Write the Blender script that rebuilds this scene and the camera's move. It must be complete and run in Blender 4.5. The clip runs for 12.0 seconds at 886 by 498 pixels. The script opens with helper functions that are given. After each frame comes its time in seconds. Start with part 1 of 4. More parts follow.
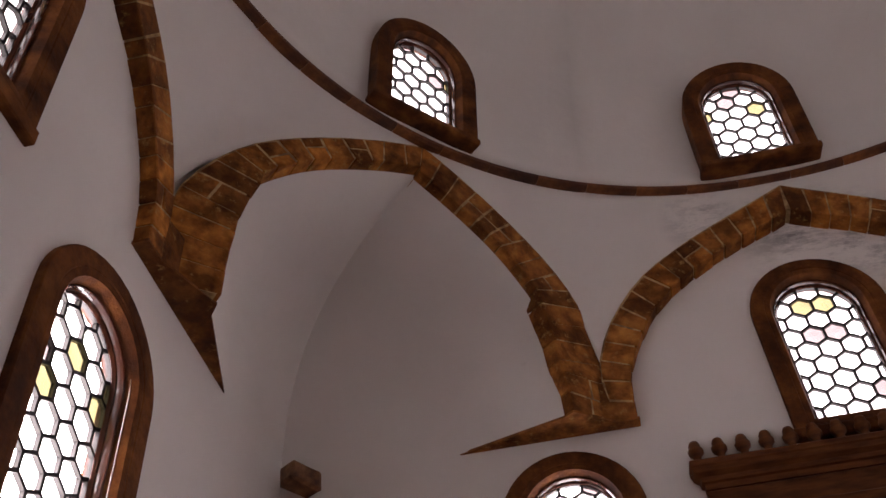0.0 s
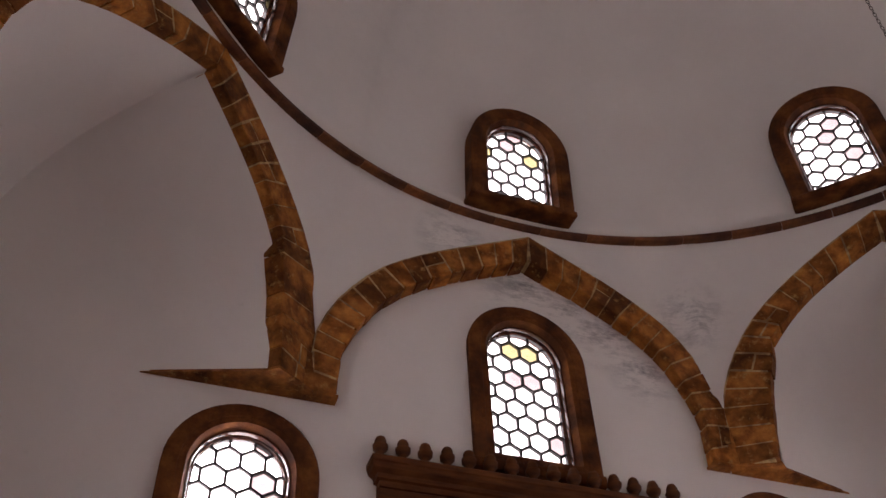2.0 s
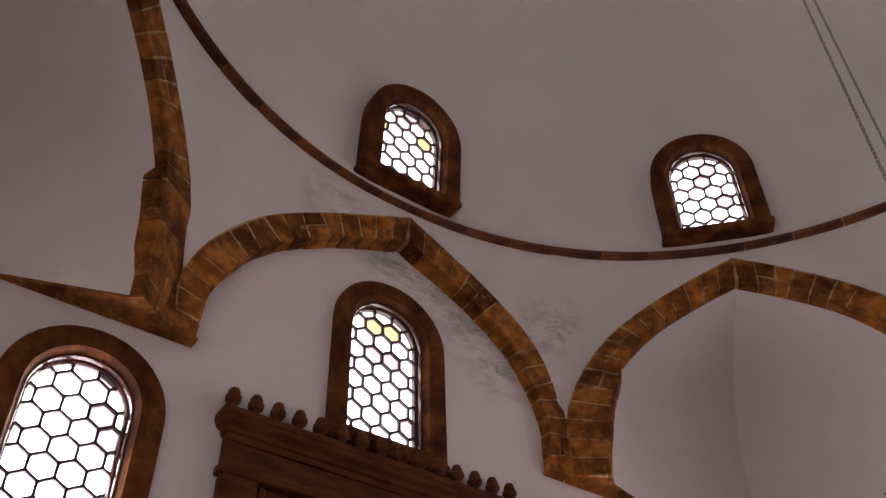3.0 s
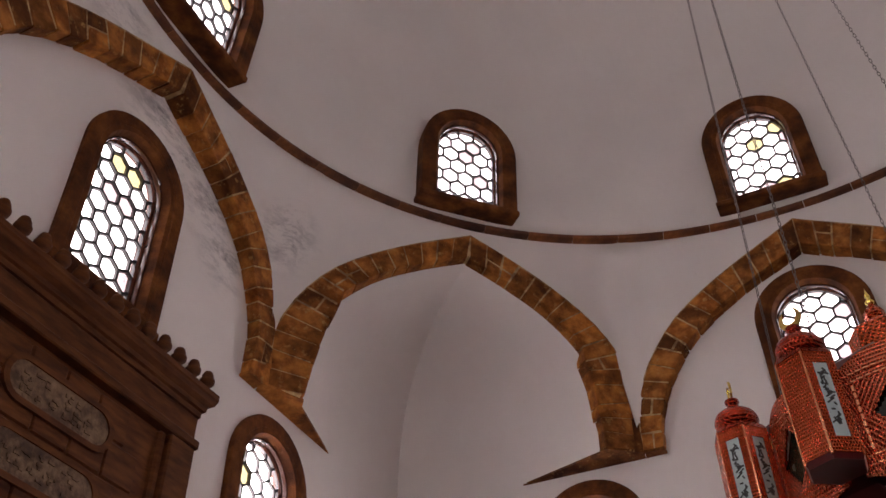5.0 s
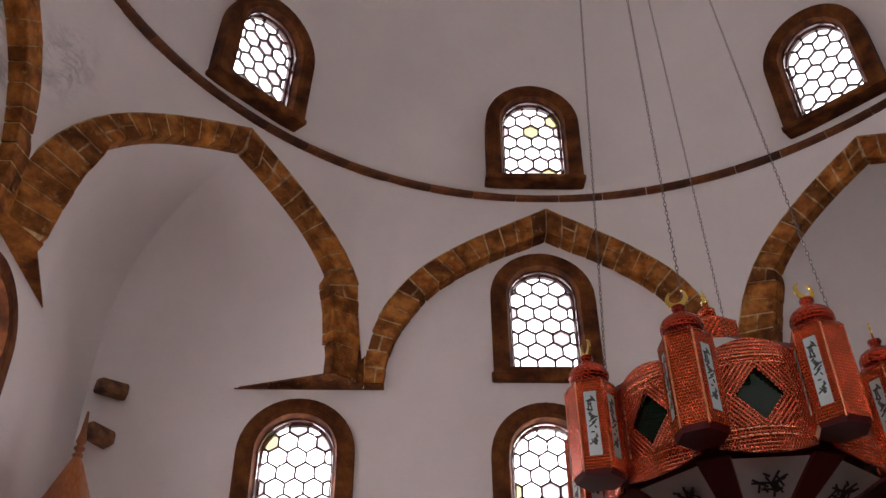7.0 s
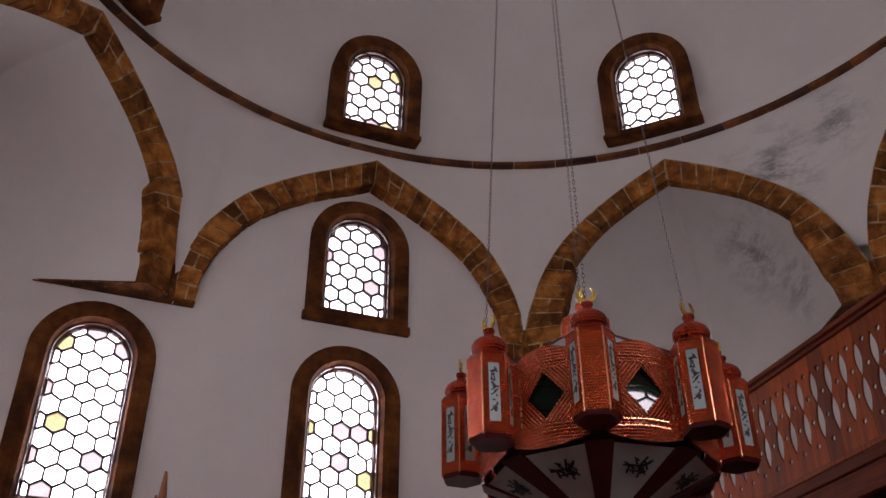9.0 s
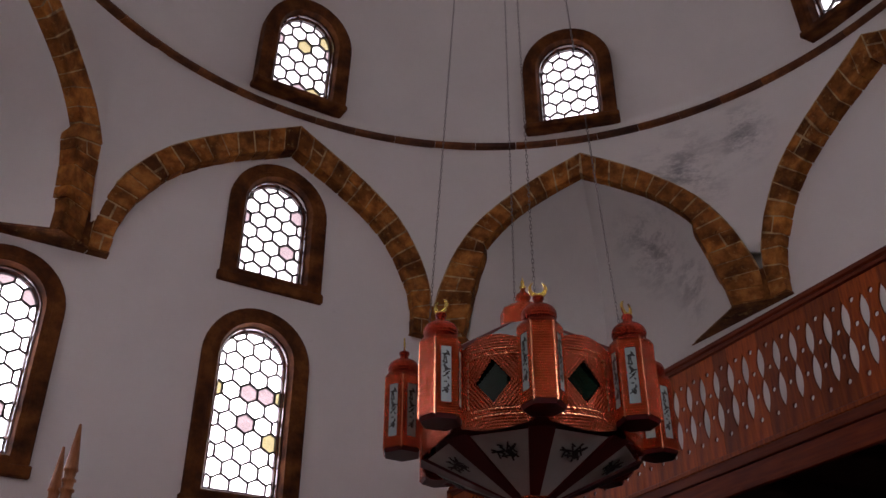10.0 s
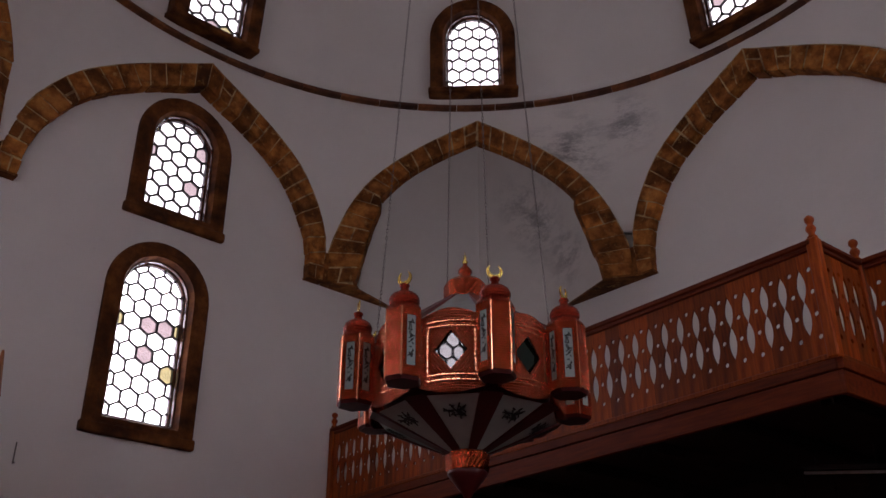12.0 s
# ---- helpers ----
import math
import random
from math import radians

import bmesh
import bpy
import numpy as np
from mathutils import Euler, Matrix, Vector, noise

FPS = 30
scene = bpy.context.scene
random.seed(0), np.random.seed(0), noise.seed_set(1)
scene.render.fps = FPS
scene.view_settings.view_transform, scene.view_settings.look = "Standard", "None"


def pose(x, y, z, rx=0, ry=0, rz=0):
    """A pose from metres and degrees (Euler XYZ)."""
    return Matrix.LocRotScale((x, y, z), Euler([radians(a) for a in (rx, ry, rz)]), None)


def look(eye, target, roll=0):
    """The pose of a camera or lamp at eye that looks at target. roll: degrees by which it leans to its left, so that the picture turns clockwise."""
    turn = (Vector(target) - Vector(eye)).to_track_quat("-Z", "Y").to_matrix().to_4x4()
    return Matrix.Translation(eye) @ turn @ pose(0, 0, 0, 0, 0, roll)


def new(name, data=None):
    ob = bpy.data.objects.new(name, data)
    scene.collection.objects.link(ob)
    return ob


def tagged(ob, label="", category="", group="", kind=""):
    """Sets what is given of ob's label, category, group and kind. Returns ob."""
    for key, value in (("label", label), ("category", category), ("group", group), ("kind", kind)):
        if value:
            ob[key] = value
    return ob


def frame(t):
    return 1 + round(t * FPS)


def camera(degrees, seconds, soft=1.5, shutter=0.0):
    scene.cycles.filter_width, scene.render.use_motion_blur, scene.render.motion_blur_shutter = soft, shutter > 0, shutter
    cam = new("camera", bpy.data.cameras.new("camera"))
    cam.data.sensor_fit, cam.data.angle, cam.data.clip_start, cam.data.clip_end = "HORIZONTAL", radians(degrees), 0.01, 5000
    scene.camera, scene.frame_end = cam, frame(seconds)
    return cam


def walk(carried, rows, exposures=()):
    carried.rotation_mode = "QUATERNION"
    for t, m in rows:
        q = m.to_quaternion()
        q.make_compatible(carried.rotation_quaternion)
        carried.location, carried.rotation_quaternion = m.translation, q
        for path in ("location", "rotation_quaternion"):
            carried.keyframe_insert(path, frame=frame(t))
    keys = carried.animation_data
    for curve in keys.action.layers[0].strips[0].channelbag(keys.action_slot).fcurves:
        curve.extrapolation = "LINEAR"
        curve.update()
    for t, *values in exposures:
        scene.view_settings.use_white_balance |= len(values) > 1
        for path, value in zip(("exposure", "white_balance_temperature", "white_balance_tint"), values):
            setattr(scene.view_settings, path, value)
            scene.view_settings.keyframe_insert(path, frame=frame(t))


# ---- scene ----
# camera: seconds, eye x y z, heading clockwise from +y, elevation, roll
cam = camera(50.68, 12.0)
PATH = [
    (0.0, -2.473, -2.189, 1.626, -7.85, 45.19, -4.84),
    (0.5, -2.675, -2.043, 1.604, -1.24, 45.15, -4.54),
    (1.0, -2.873, -1.878, 1.587, 5.67, 45.15, -3.65),
    (1.5, -3.075, -1.701, 1.563, 12.96, 45.06, -3.20),
    (2.0, -3.271, -1.483, 1.558, 20.92, 44.95, -2.59),
    (2.5, -3.471, -1.248, 1.557, 28.27, 44.69, -2.24),
    (3.0, -3.657, -0.992, 1.563, 35.90, 44.14, -1.80),
    (3.5, -3.801, -0.712, 1.554, 43.50, 43.36, -1.48),
    (5.5, -4.026, 0.615, 1.400, 72.35, 40.41, -0.74),
    (6.0, -4.049, 0.931, 1.383, 79.00, 39.24, -0.61),
    (6.5, -4.060, 1.233, 1.386, 85.77, 38.08, -0.67),
    (7.0, -4.088, 1.520, 1.381, 92.19, 36.98, -0.68),
    (9.0, -4.189, 2.597, 1.346, 111.73, 32.86, -0.24),
    (9.5, -4.204, 2.862, 1.334, 115.86, 31.78, -0.02),
    (10.0, -4.204, 3.128, 1.329, 120.52, 30.74, 0.18),
    (10.5, -4.211, 3.413, 1.317, 124.78, 29.74, 0.21),
    (11.0, -4.221, 3.695, 1.304, 127.86, 28.71, 0.12),
    (11.5, -4.229, 3.965, 1.292, 130.30, 27.67, 0.09),
    (12.0, -4.241, 4.221, 1.275, 132.49, 26.63, -0.01),
]


def aim(x, y, z, heading, up, roll):
    h, u = radians(heading), radians(up)
    way = Vector((math.sin(h) * math.cos(u), math.cos(h) * math.cos(u), math.sin(u)))
    eye = Vector((x, y, z))
    return look(eye, eye + way, roll)


walk(cam, [(t, aim(*row)) for t, *row in PATH],
     [(0.0, 0.08, 6900, 34), (3.5, 0.25, 6900, 34), (5.5, 0.4, 6850, 34), (7.0, 0.4, 6780, 34), (9.0, -0.02, 6550, 35), (10.5, -0.5, 6480, 36), (12.0, -0.65, 6420, 36)])
# ---- end of camera ----
# ---- light ----
world = bpy.data.worlds.new("sky")
scene.world = world
world.use_nodes = True
wn = world.node_tree.nodes
sky = wn.new("ShaderNodeTexSky")
sky.sky_type, sky.sun_disc = "NISHITA", False
sky.sun_elevation, sky.sun_rotation = radians(48), radians(150)
world.node_tree.links.new(sky.outputs["Color"], wn["Background"].inputs["Color"])
wn["Background"].inputs["Strength"].default_value = 0.1
sun = new("sun", bpy.data.lights.new("sun", "SUN"))
sun.data.energy, sun.data.angle, sun.data.color = 1.0, radians(10), (1.0, 0.96, 0.9)
sun.matrix_world = look((0, 0, 30), (-8, 14, 8))
WINDOW_GLOW = 5.3      # radiance of the overcast sky in the upper windows
LOW_GLOW = 16.5        # and of the sunlit haze in the lower ones


# ---- materials ----
def material(name, rough=0.8, metal=0.0):
    m = bpy.data.materials.new(name)
    m.use_nodes = True
    b = m.node_tree.nodes["Principled BSDF"]
    b.inputs["Roughness"].default_value = rough
    b.inputs["Metallic"].default_value = metal
    return m, m.node_tree.nodes, m.node_tree.links, b


def noise_node(n, l, scale, detail=4.0, coords="Object", rough=0.55, stretch=None):
    tc = n.new("ShaderNodeTexCoord")
    t = n.new("ShaderNodeTexNoise")
    t.inputs["Scale"].default_value = scale
    t.inputs["Detail"].default_value = detail
    t.inputs["Roughness"].default_value = rough
    out = tc.outputs[coords]
    if stretch:
        mp = n.new("ShaderNodeMapping")
        mp.inputs["Scale"].default_value = stretch
        l.new(out, mp.inputs["Vector"])
        out = mp.outputs["Vector"]
    l.new(out, t.inputs["Vector"])
    return t


def ramp_node(n, l, src, stops):
    r = n.new("ShaderNodeValToRGB")
    e = r.color_ramp.elements
    e[0].position, e[0].color = stops[0][0], (*stops[0][1], 1)
    e[1].position, e[1].color = stops[-1][0], (*stops[-1][1], 1)
    for p, c in stops[1:-1]:
        x = e.new(p)
        x.color = (*c, 1)
    l.new(src, r.inputs["Fac"])
    return r


def mix_node(n, l, kind, fac, a, b):
    m = n.new("ShaderNodeMix")
    m.data_type, m.blend_type = "RGBA", kind
    for sock, v in ((m.inputs[0], fac), (m.inputs[6], a), (m.inputs[7], b)):
        if isinstance(v, (int, float)):
            sock.default_value = v
        elif isinstance(v, tuple):
            sock.default_value = (*v, 1)
        else:
            l.new(v, sock)
    return m.outputs[2]


def bump_node(n, l, b, height, strength, dist=0.01):
    k = n.new("ShaderNodeBump")
    k.inputs["Strength"].default_value = strength
    k.inputs["Distance"].default_value = dist
    l.new(height, k.inputs["Height"])
    l.new(k.outputs["Normal"], b.inputs["Normal"])


def plaster_material():
    m, n, l, b = material("plaster", 0.9)
    big = noise_node(n, l, 0.7, 5)
    base = ramp_node(n, l, big.outputs["Fac"], [(0.3, (0.71, 0.69, 0.662)), (0.7, (0.79, 0.77, 0.737))]).outputs["Color"]
    # damp patches, each with a place and a ragged outline of its own
    tc = n.new("ShaderNodeTexCoord")
    rag = noise_node(n, l, 2.6, 9, rough=0.8, stretch=(0.8, 0.8, 1.9))
    fine = noise_node(n, l, 6.0, 8, rough=0.75)
    total = None
    for (cx, cy, cz), size in (((0.15, 5.05, 8.3), 0.7), ((-0.75, 5.0, 8.55), 0.5), ((0.6, 5.05, 8.1), 0.65), ((1.0, 5.05, 7.8), 0.6), ((1.35, 5.05, 7.4), 0.5),
                               ((1.9, 4.7, 8.0), 0.5), ((2.6, -4.4, 8.2), 0.75), ((1.8, -4.6, 8.4), 0.5), ((3.6, -4.6, 7.6), 0.75),
                               ((3.2, -4.7, 7.0), 0.6)):
        d = n.new("ShaderNodeVectorMath")
        d.operation = "DISTANCE"
        l.new(tc.outputs["Object"], d.inputs[0])
        d.inputs[1].default_value = (cx, cy, cz)
        r = n.new("ShaderNodeMapRange")
        r.inputs["From Min"].default_value, r.inputs["From Max"].default_value = size, 0.0
        l.new(d.outputs["Value"], r.inputs["Value"])
        if total is None:
            total = r.outputs["Result"]
        else:
            a = n.new("ShaderNodeMath")
            a.operation = "MAXIMUM"
            l.new(total, a.inputs[0])
            l.new(r.outputs["Result"], a.inputs[1])
            total = a.outputs["Value"]
    a = n.new("ShaderNodeMath")
    a.operation = "MULTIPLY"
    l.new(total, a.inputs[0])
    l.new(ramp_node(n, l, rag.outputs["Fac"], [(0.46, (0, 0, 0)), (0.60, (1, 1, 1))]).outputs["Color"], a.inputs[1])
    c = mix_node(n, l, "MIX", a.outputs["Value"], base, (0.25, 0.245, 0.25))
    spots = ramp_node(n, l, fine.outputs["Fac"], [(0.66, (1, 1, 1)), (0.74, (0.86, 0.85, 0.84))]).outputs["Color"]
    c = mix_node(n, l, "MULTIPLY", 1.0, c, spots)
    l.new(c, b.inputs["Base Color"])
    bump_node(n, l, b, noise_node(n, l, 4.0, 8).outputs["Fac"], 0.35, 0.02)
    return m


def stone_material(name, lo, mid, hi, rnd=True, scale=7.0, smear=None):
    m, n, l, b = material(name, 0.75)
    t = noise_node(n, l, scale, 6, rough=0.65)
    c = ramp_node(n, l, t.outputs["Fac"], [(0.3, lo), (0.52, mid), (0.75, hi)]).outputs["Color"]
    blot = noise_node(n, l, scale * 0.45, 3)
    c = mix_node(n, l, "MULTIPLY", 1.0, c, ramp_node(n, l, blot.outputs["Fac"], [(0.39, (0.46, 0.38, 0.33)), (0.55, (1.08, 1.06, 1.02))]).outputs["Color"])
    if rnd:
        oi = n.new("ShaderNodeObjectInfo")
        v = ramp_node(n, l, oi.outputs["Random"], [(0.0, (0.42, 0.36, 0.33)), (0.3, (0.8, 0.76, 0.72)), (0.7, (1.0, 0.97, 0.9)), (1.0, (1.3, 1.22, 1.0))]).outputs["Color"]
        c = mix_node(n, l, "MULTIPLY", 1.0, c, v)
    if smear:
        # lime wiped over the stones
        s = noise_node(n, l, 11.0, 7, rough=0.7)
        f = ramp_node(n, l, s.outputs["Fac"], [(0.57, (0, 0, 0)), (0.70, (0.75, 0.75, 0.75))]).outputs["Color"]
        c = mix_node(n, l, "MIX", f, c, smear)
    l.new(c, b.inputs["Base Color"])
    bump_node(n, l, b, noise_node(n, l, 26, 6).outputs["Fac"], 0.6, 0.012)
    return m


def wood_material(name, lo, hi, rough=0.45, stretch=(14, 14, 1.2), rnd=0.35):
    m, n, l, b = material(name, rough)
    t = noise_node(n, l, 3.0, 6, stretch=stretch)
    c = ramp_node(n, l, t.outputs["Fac"], [(0.3, lo), (0.7, hi)]).outputs["Color"]
    oi = n.new("ShaderNodeObjectInfo")
    v = ramp_node(n, l, oi.outputs["Random"], [(0.0, (1 - rnd,) * 3), (1.0, (1 + rnd * 0.4,) * 3)]).outputs["Color"]
    l.new(mix_node(n, l, "MULTIPLY", 1.0, c, v), b.inputs["Base Color"])
    bump_node(n, l, b, t.outputs["Fac"], 0.25, 0.004)
    return m


def plain_material(name, colour, rough=0.6, metal=0.0, vary=0.12, scale=12.0):
    m, n, l, b = material(name, rough, metal)
    t = noise_node(n, l, scale, 5)
    lo, hi = tuple(x * (1 - vary) for x in colour), tuple(min(1, x * (1 + vary)) for x in colour)
    l.new(ramp_node(n, l, t.outputs["Fac"], [(0.3, lo), (0.7, hi)]).outputs["Color"], b.inputs["Base Color"])
    bump_node(n, l, b, t.outputs["Fac"], 0.1, 0.003)
    return m


def math_node(n, l, op, a, b=0.0):
    m = n.new("ShaderNodeMath")
    m.operation = op
    for sock, v in zip(m.inputs, (a, b)):
        if isinstance(v, (int, float)):
            sock.default_value = v
        else:
            l.new(v, sock)
    return m.outputs["Value"]


def copper_material(name, colour, row=0.020, dash=0.013, rough=0.3, diamond=None, depth=0.8):
    """Embossed copper sheet: rows of punched dashes between chased lines; round a diamond (half width, half height, z) the rows follow its edges."""
    m, n, l, b = material(name, rough, 1.0)
    tc = n.new("ShaderNodeTexCoord")
    sep = n.new("ShaderNodeSeparateXYZ")
    l.new(tc.outputs["Object"], sep.inputs[0])
    x, z = sep.outputs["X"], sep.outputs["Z"]
    ax = math_node(n, l, "ABSOLUTE", x)
    across, run = z, x
    if diamond:
        dx, dz, zc = diamond
        az = math_node(n, l, "ABSOLUTE", math_node(n, l, "SUBTRACT", z, zc))
        d = math_node(n, l, "ADD", math_node(n, l, "DIVIDE", ax, dx), math_node(n, l, "DIVIDE", az, dz))
        near = math_node(n, l, "MULTIPLY", math_node(n, l, "LESS_THAN", az, dz * 1.18), math_node(n, l, "LESS_THAN", ax, dx * 1.45))
        far = math_node(n, l, "SUBTRACT", 1.0, near)
        slant = math_node(n, l, "MULTIPLY", d, dx * dz / math.hypot(dx, dz))
        ln = math.hypot(dx, dz)
        side = math_node(n, l, "SUBTRACT", math_node(n, l, "MULTIPLY", ax, dx / ln), math_node(n, l, "MULTIPLY", az, dz / ln))
        across = math_node(n, l, "ADD", math_node(n, l, "MULTIPLY", slant, near), math_node(n, l, "MULTIPLY", z, far))
        run = math_node(n, l, "ADD", math_node(n, l, "MULTIPLY", side, near), math_node(n, l, "MULTIPLY", x, far))
    rows = math_node(n, l, "SINE", math_node(n, l, "MULTIPLY", across, 2 * math.pi / row))
    shift = math_node(n, l, "MULTIPLY", math_node(n, l, "FLOOR", math_node(n, l, "DIVIDE", across, row)), 2.2)
    dashes = math_node(n, l, "SINE", math_node(n, l, "ADD", math_node(n, l, "MULTIPLY", run, 2 * math.pi / dash), shift))
    wob = noise_node(n, l, 70, 2)
    level = math_node(n, l, "ADD", math_node(n, l, "MINIMUM", rows, dashes), math_node(n, l, "MULTIPLY", wob.outputs["Fac"], 0.6))
    punched = ramp_node(n, l, math_node(n, l, "ADD", math_node(n, l, "MULTIPLY", level, 0.5), 0.4), [(0.64, colour), (0.78, tuple(c * 0.18 for c in colour))]).outputs["Color"]
    t = noise_node(n, l, 11, 5, rough=0.65)
    c = mix_node(n, l, "MULTIPLY", 1.0, punched, ramp_node(n, l, t.outputs["Fac"], [(0.32, (0.62, 0.50, 0.46)), (0.66, (1, 1, 1))]).outputs["Color"])
    l.new(c, b.inputs["Base Color"])
    dents, waves = noise_node(n, l, 72, 3), noise_node(n, l, 16, 2)
    h = math_node(n, l, "ADD", math_node(n, l, "MULTIPLY", dents.outputs["Fac"], 0.8), math_node(n, l, "MULTIPLY", waves.outputs["Fac"], 1.1))
    h = math_node(n, l, "SUBTRACT", h, math_node(n, l, "MULTIPLY", level, 0.30))
    bump_node(n, l, b, h, depth, 0.012)
    return m


def pane_material(name, colour):
    m = bpy.data.materials.new(name)
    m.use_nodes = True
    n, l = m.node_tree.nodes, m.node_tree.links
    n.remove(n["Principled BSDF"])
    tr = n.new("ShaderNodeBsdfTransparent")
    gl = n.new("ShaderNodeBsdfGlossy")
    gl.inputs["Roughness"].default_value = 0.15
    mx = n.new("ShaderNodeMixShader")
    mx.inputs["Fac"].default_value = 0.05
    t = noise_node(n, l, 9, 3)
    l.new(ramp_node(n, l, t.outputs["Fac"], [(0.3, tuple(c * 0.9 for c in colour)), (0.7, colour)]).outputs["Color"], tr.inputs["Color"])
    l.new(tr.outputs[0], mx.inputs[1])
    l.new(gl.outputs[0], mx.inputs[2])
    l.new(mx.outputs[0], n["Material Output"].inputs["Surface"])
    return m


PLASTER = plaster_material()
STONE = stone_material("arch_stone", (0.165, 0.056, 0.014), (0.39, 0.152, 0.034), (0.60, 0.27, 0.068), smear=(0.48, 0.29, 0.10))
MORTAR = stone_material("lime_mortar", (0.32, 0.20, 0.085), (0.47, 0.32, 0.15), (0.58, 0.43, 0.23), rnd=False, scale=14)
FRAME_STONE = stone_material("window_stone", (0.05, 0.013, 0.003), (0.135, 0.042, 0.009), (0.24, 0.088, 0.02), rnd=False, scale=5)
PALE_STONE = stone_material("carved_pale_stone", (0.08, 0.045, 0.022), (0.17, 0.105, 0.055), (0.28, 0.19, 0.11), rnd=False, scale=16)
CORBEL_STONE = stone_material("corbel_stone", (0.10, 0.038, 0.016), (0.19, 0.085, 0.034), (0.27, 0.145, 0.065), rnd=False, scale=9)
RING_STONE = stone_material("ring_stone", (0.09, 0.026, 0.006), (0.21, 0.072, 0.017), (0.38, 0.155, 0.038), scale=5)
CASEMENT = plain_material("casement_wood", (0.06, 0.016, 0.007), 0.2)
LEAD = plain_material("black_came", (0.02, 0.018, 0.016), 0.5)
PANES = [pane_material("clear_glass", (1, 1, 1)), pane_material("yellow_glass", (0.50, 0.475, 0.34)), pane_material("rose_glass", (0.50, 0.455, 0.455))]
LOW_PANES = [PANES[0], pane_material("deep_yellow_glass", (0.30, 0.285, 0.20)), pane_material("deep_rose_glass", (0.30, 0.272, 0.272))]
MIHRAB_STONE = wood_material("mihrab_stone", (0.055, 0.015, 0.004), (0.17, 0.056, 0.014), 0.7, (1.2, 1.2, 6), 0.2)
GALLERY_WOOD = wood_material("gallery_wood", (0.16, 0.022, 0.002), (0.42, 0.080, 0.005), 0.55, rnd=0.5)
GALLERY_DARK = wood_material("gallery_dark_wood", (0.11, 0.013, 0.002), (0.22, 0.034, 0.004), 0.62, stretch=(1.2, 14, 14))
for gm in (GALLERY_WOOD, GALLERY_DARK, STONE, FRAME_STONE, MIHRAB_STONE):
    gm.node_tree.nodes["Principled BSDF"].inputs["Specular IOR Level"].default_value = 0.2
# wood darkened in its colour to stand for the shade under the gallery
SHADED_WOOD = wood_material("shaded_wood", (0.016, 0.006, 0.004), (0.035, 0.013, 0.007), 0.7, stretch=(1.2, 14, 14))
MINBAR_WOOD = wood_material("minbar_wood", (0.30, 0.085, 0.02), (0.50, 0.18, 0.05))
COPPER = copper_material("embossed_copper", (0.90, 0.155, 0.055), 0.015, 0.012, 0.16, depth=1.0)
PANEL_COPPER = copper_material("panel_copper", (0.96, 0.235, 0.12), 0.018, 0.013, 0.2, (0.105, 0.13, 3.365), 0.8)
COPPER_TRIM = plain_material("copper_trim", (0.96, 0.34, 0.18), 0.18, 1.0, 0.3, 25)
COPPER_CAP = copper_material("dark_copper_cap", (0.50, 0.065, 0.03), 0.018, 0.014, 0.24)
LACQUER = plain_material("dark_red_lacquer", (0.085, 0.008, 0.008), 0.3)
MILK_GLASS = plain_material("milk_glass", (0.38, 0.48, 0.48), 0.22, 0.0, 0.06)
# paler copy of the milk glass; its colour stands for light coming through the funnel
LIT_MILK_GLASS = plain_material("lit_milk_glass", (0.56, 0.66, 0.62), 0.25, 0.0, 0.06)
INK = plain_material("black_ink", (0.015, 0.02, 0.02), 0.5)
DARK_GLASS, _n, _l, _b = material("dark_green_glass", 0.02)
_l.new(ramp_node(_n, _l, noise_node(_n, _l, 6, 3).outputs["Fac"], [(0.3, (0.002, 0.012, 0.008)), (0.7, (0.004, 0.024, 0.016))]).outputs["Color"], _b.inputs["Base Color"])
_b.inputs["IOR"].default_value = 1.6


def sky_material(name, strength):
    m = bpy.data.materials.new(name)
    m.use_nodes = True
    e = m.node_tree.nodes.new("ShaderNodeEmission")
    e.inputs["Color"].default_value, e.inputs["Strength"].default_value = (0.97, 0.98, 0.95, 1), strength
    m.node_tree.links.new(e.outputs[0], m.node_tree.nodes["Material Output"].inputs["Surface"])
    return m


DAYLIGHT = sky_material("overcast_sky", WINDOW_GLOW)
LOW_DAYLIGHT = sky_material("bright_low_sky", LOW_GLOW)
GOLD = plain_material("gilt_brass", (1.0, 0.72, 0.18), 0.22, 1.0)
STEEL = plain_material("chain_steel", (0.16, 0.15, 0.14), 0.45, 0.8)
CARPET = plain_material("red_carpet", (0.17, 0.05, 0.04), 0.95, 0.0, 0.3, 3)
ROOFING = plain_material("roof_render", (0.4, 0.38, 0.35), 0.9)
WHITE_PAINT = plain_material("white_enamel", (0.75, 0.75, 0.73), 0.4)


# ---- building helpers ----
from mathutils.geometry import delaunay_2d_cdt


def mesh_of(name, verts, faces, mat, smooth=False):
    me = bpy.data.meshes.new(name)
    me.from_pydata([tuple(v) for v in verts], [], faces)
    me.materials.append(mat)
    bm = bmesh.new()
    bm.from_mesh(me)
    bmesh.ops.recalc_face_normals(bm, faces=bm.faces)
    bm.to_mesh(me)
    bm.free()
    if smooth:
        for p in me.polygons:
            p.use_smooth = True
    return me


def finish(bm, name, mat, smooth=False):
    me = bpy.data.meshes.new(name)
    bmesh.ops.recalc_face_normals(bm, faces=bm.faces)
    if smooth:
        for f in bm.faces:
            f.smooth = True
    bm.to_mesh(me)
    bm.free()
    me.materials.append(mat)
    return me


def part(name, me, parent=None, label="", m=None):
    ob = new(name, me)
    ob.parent = parent
    if m is not None:
        ob.matrix_basis = m
    if label:
        ob["label"] = label
    return ob


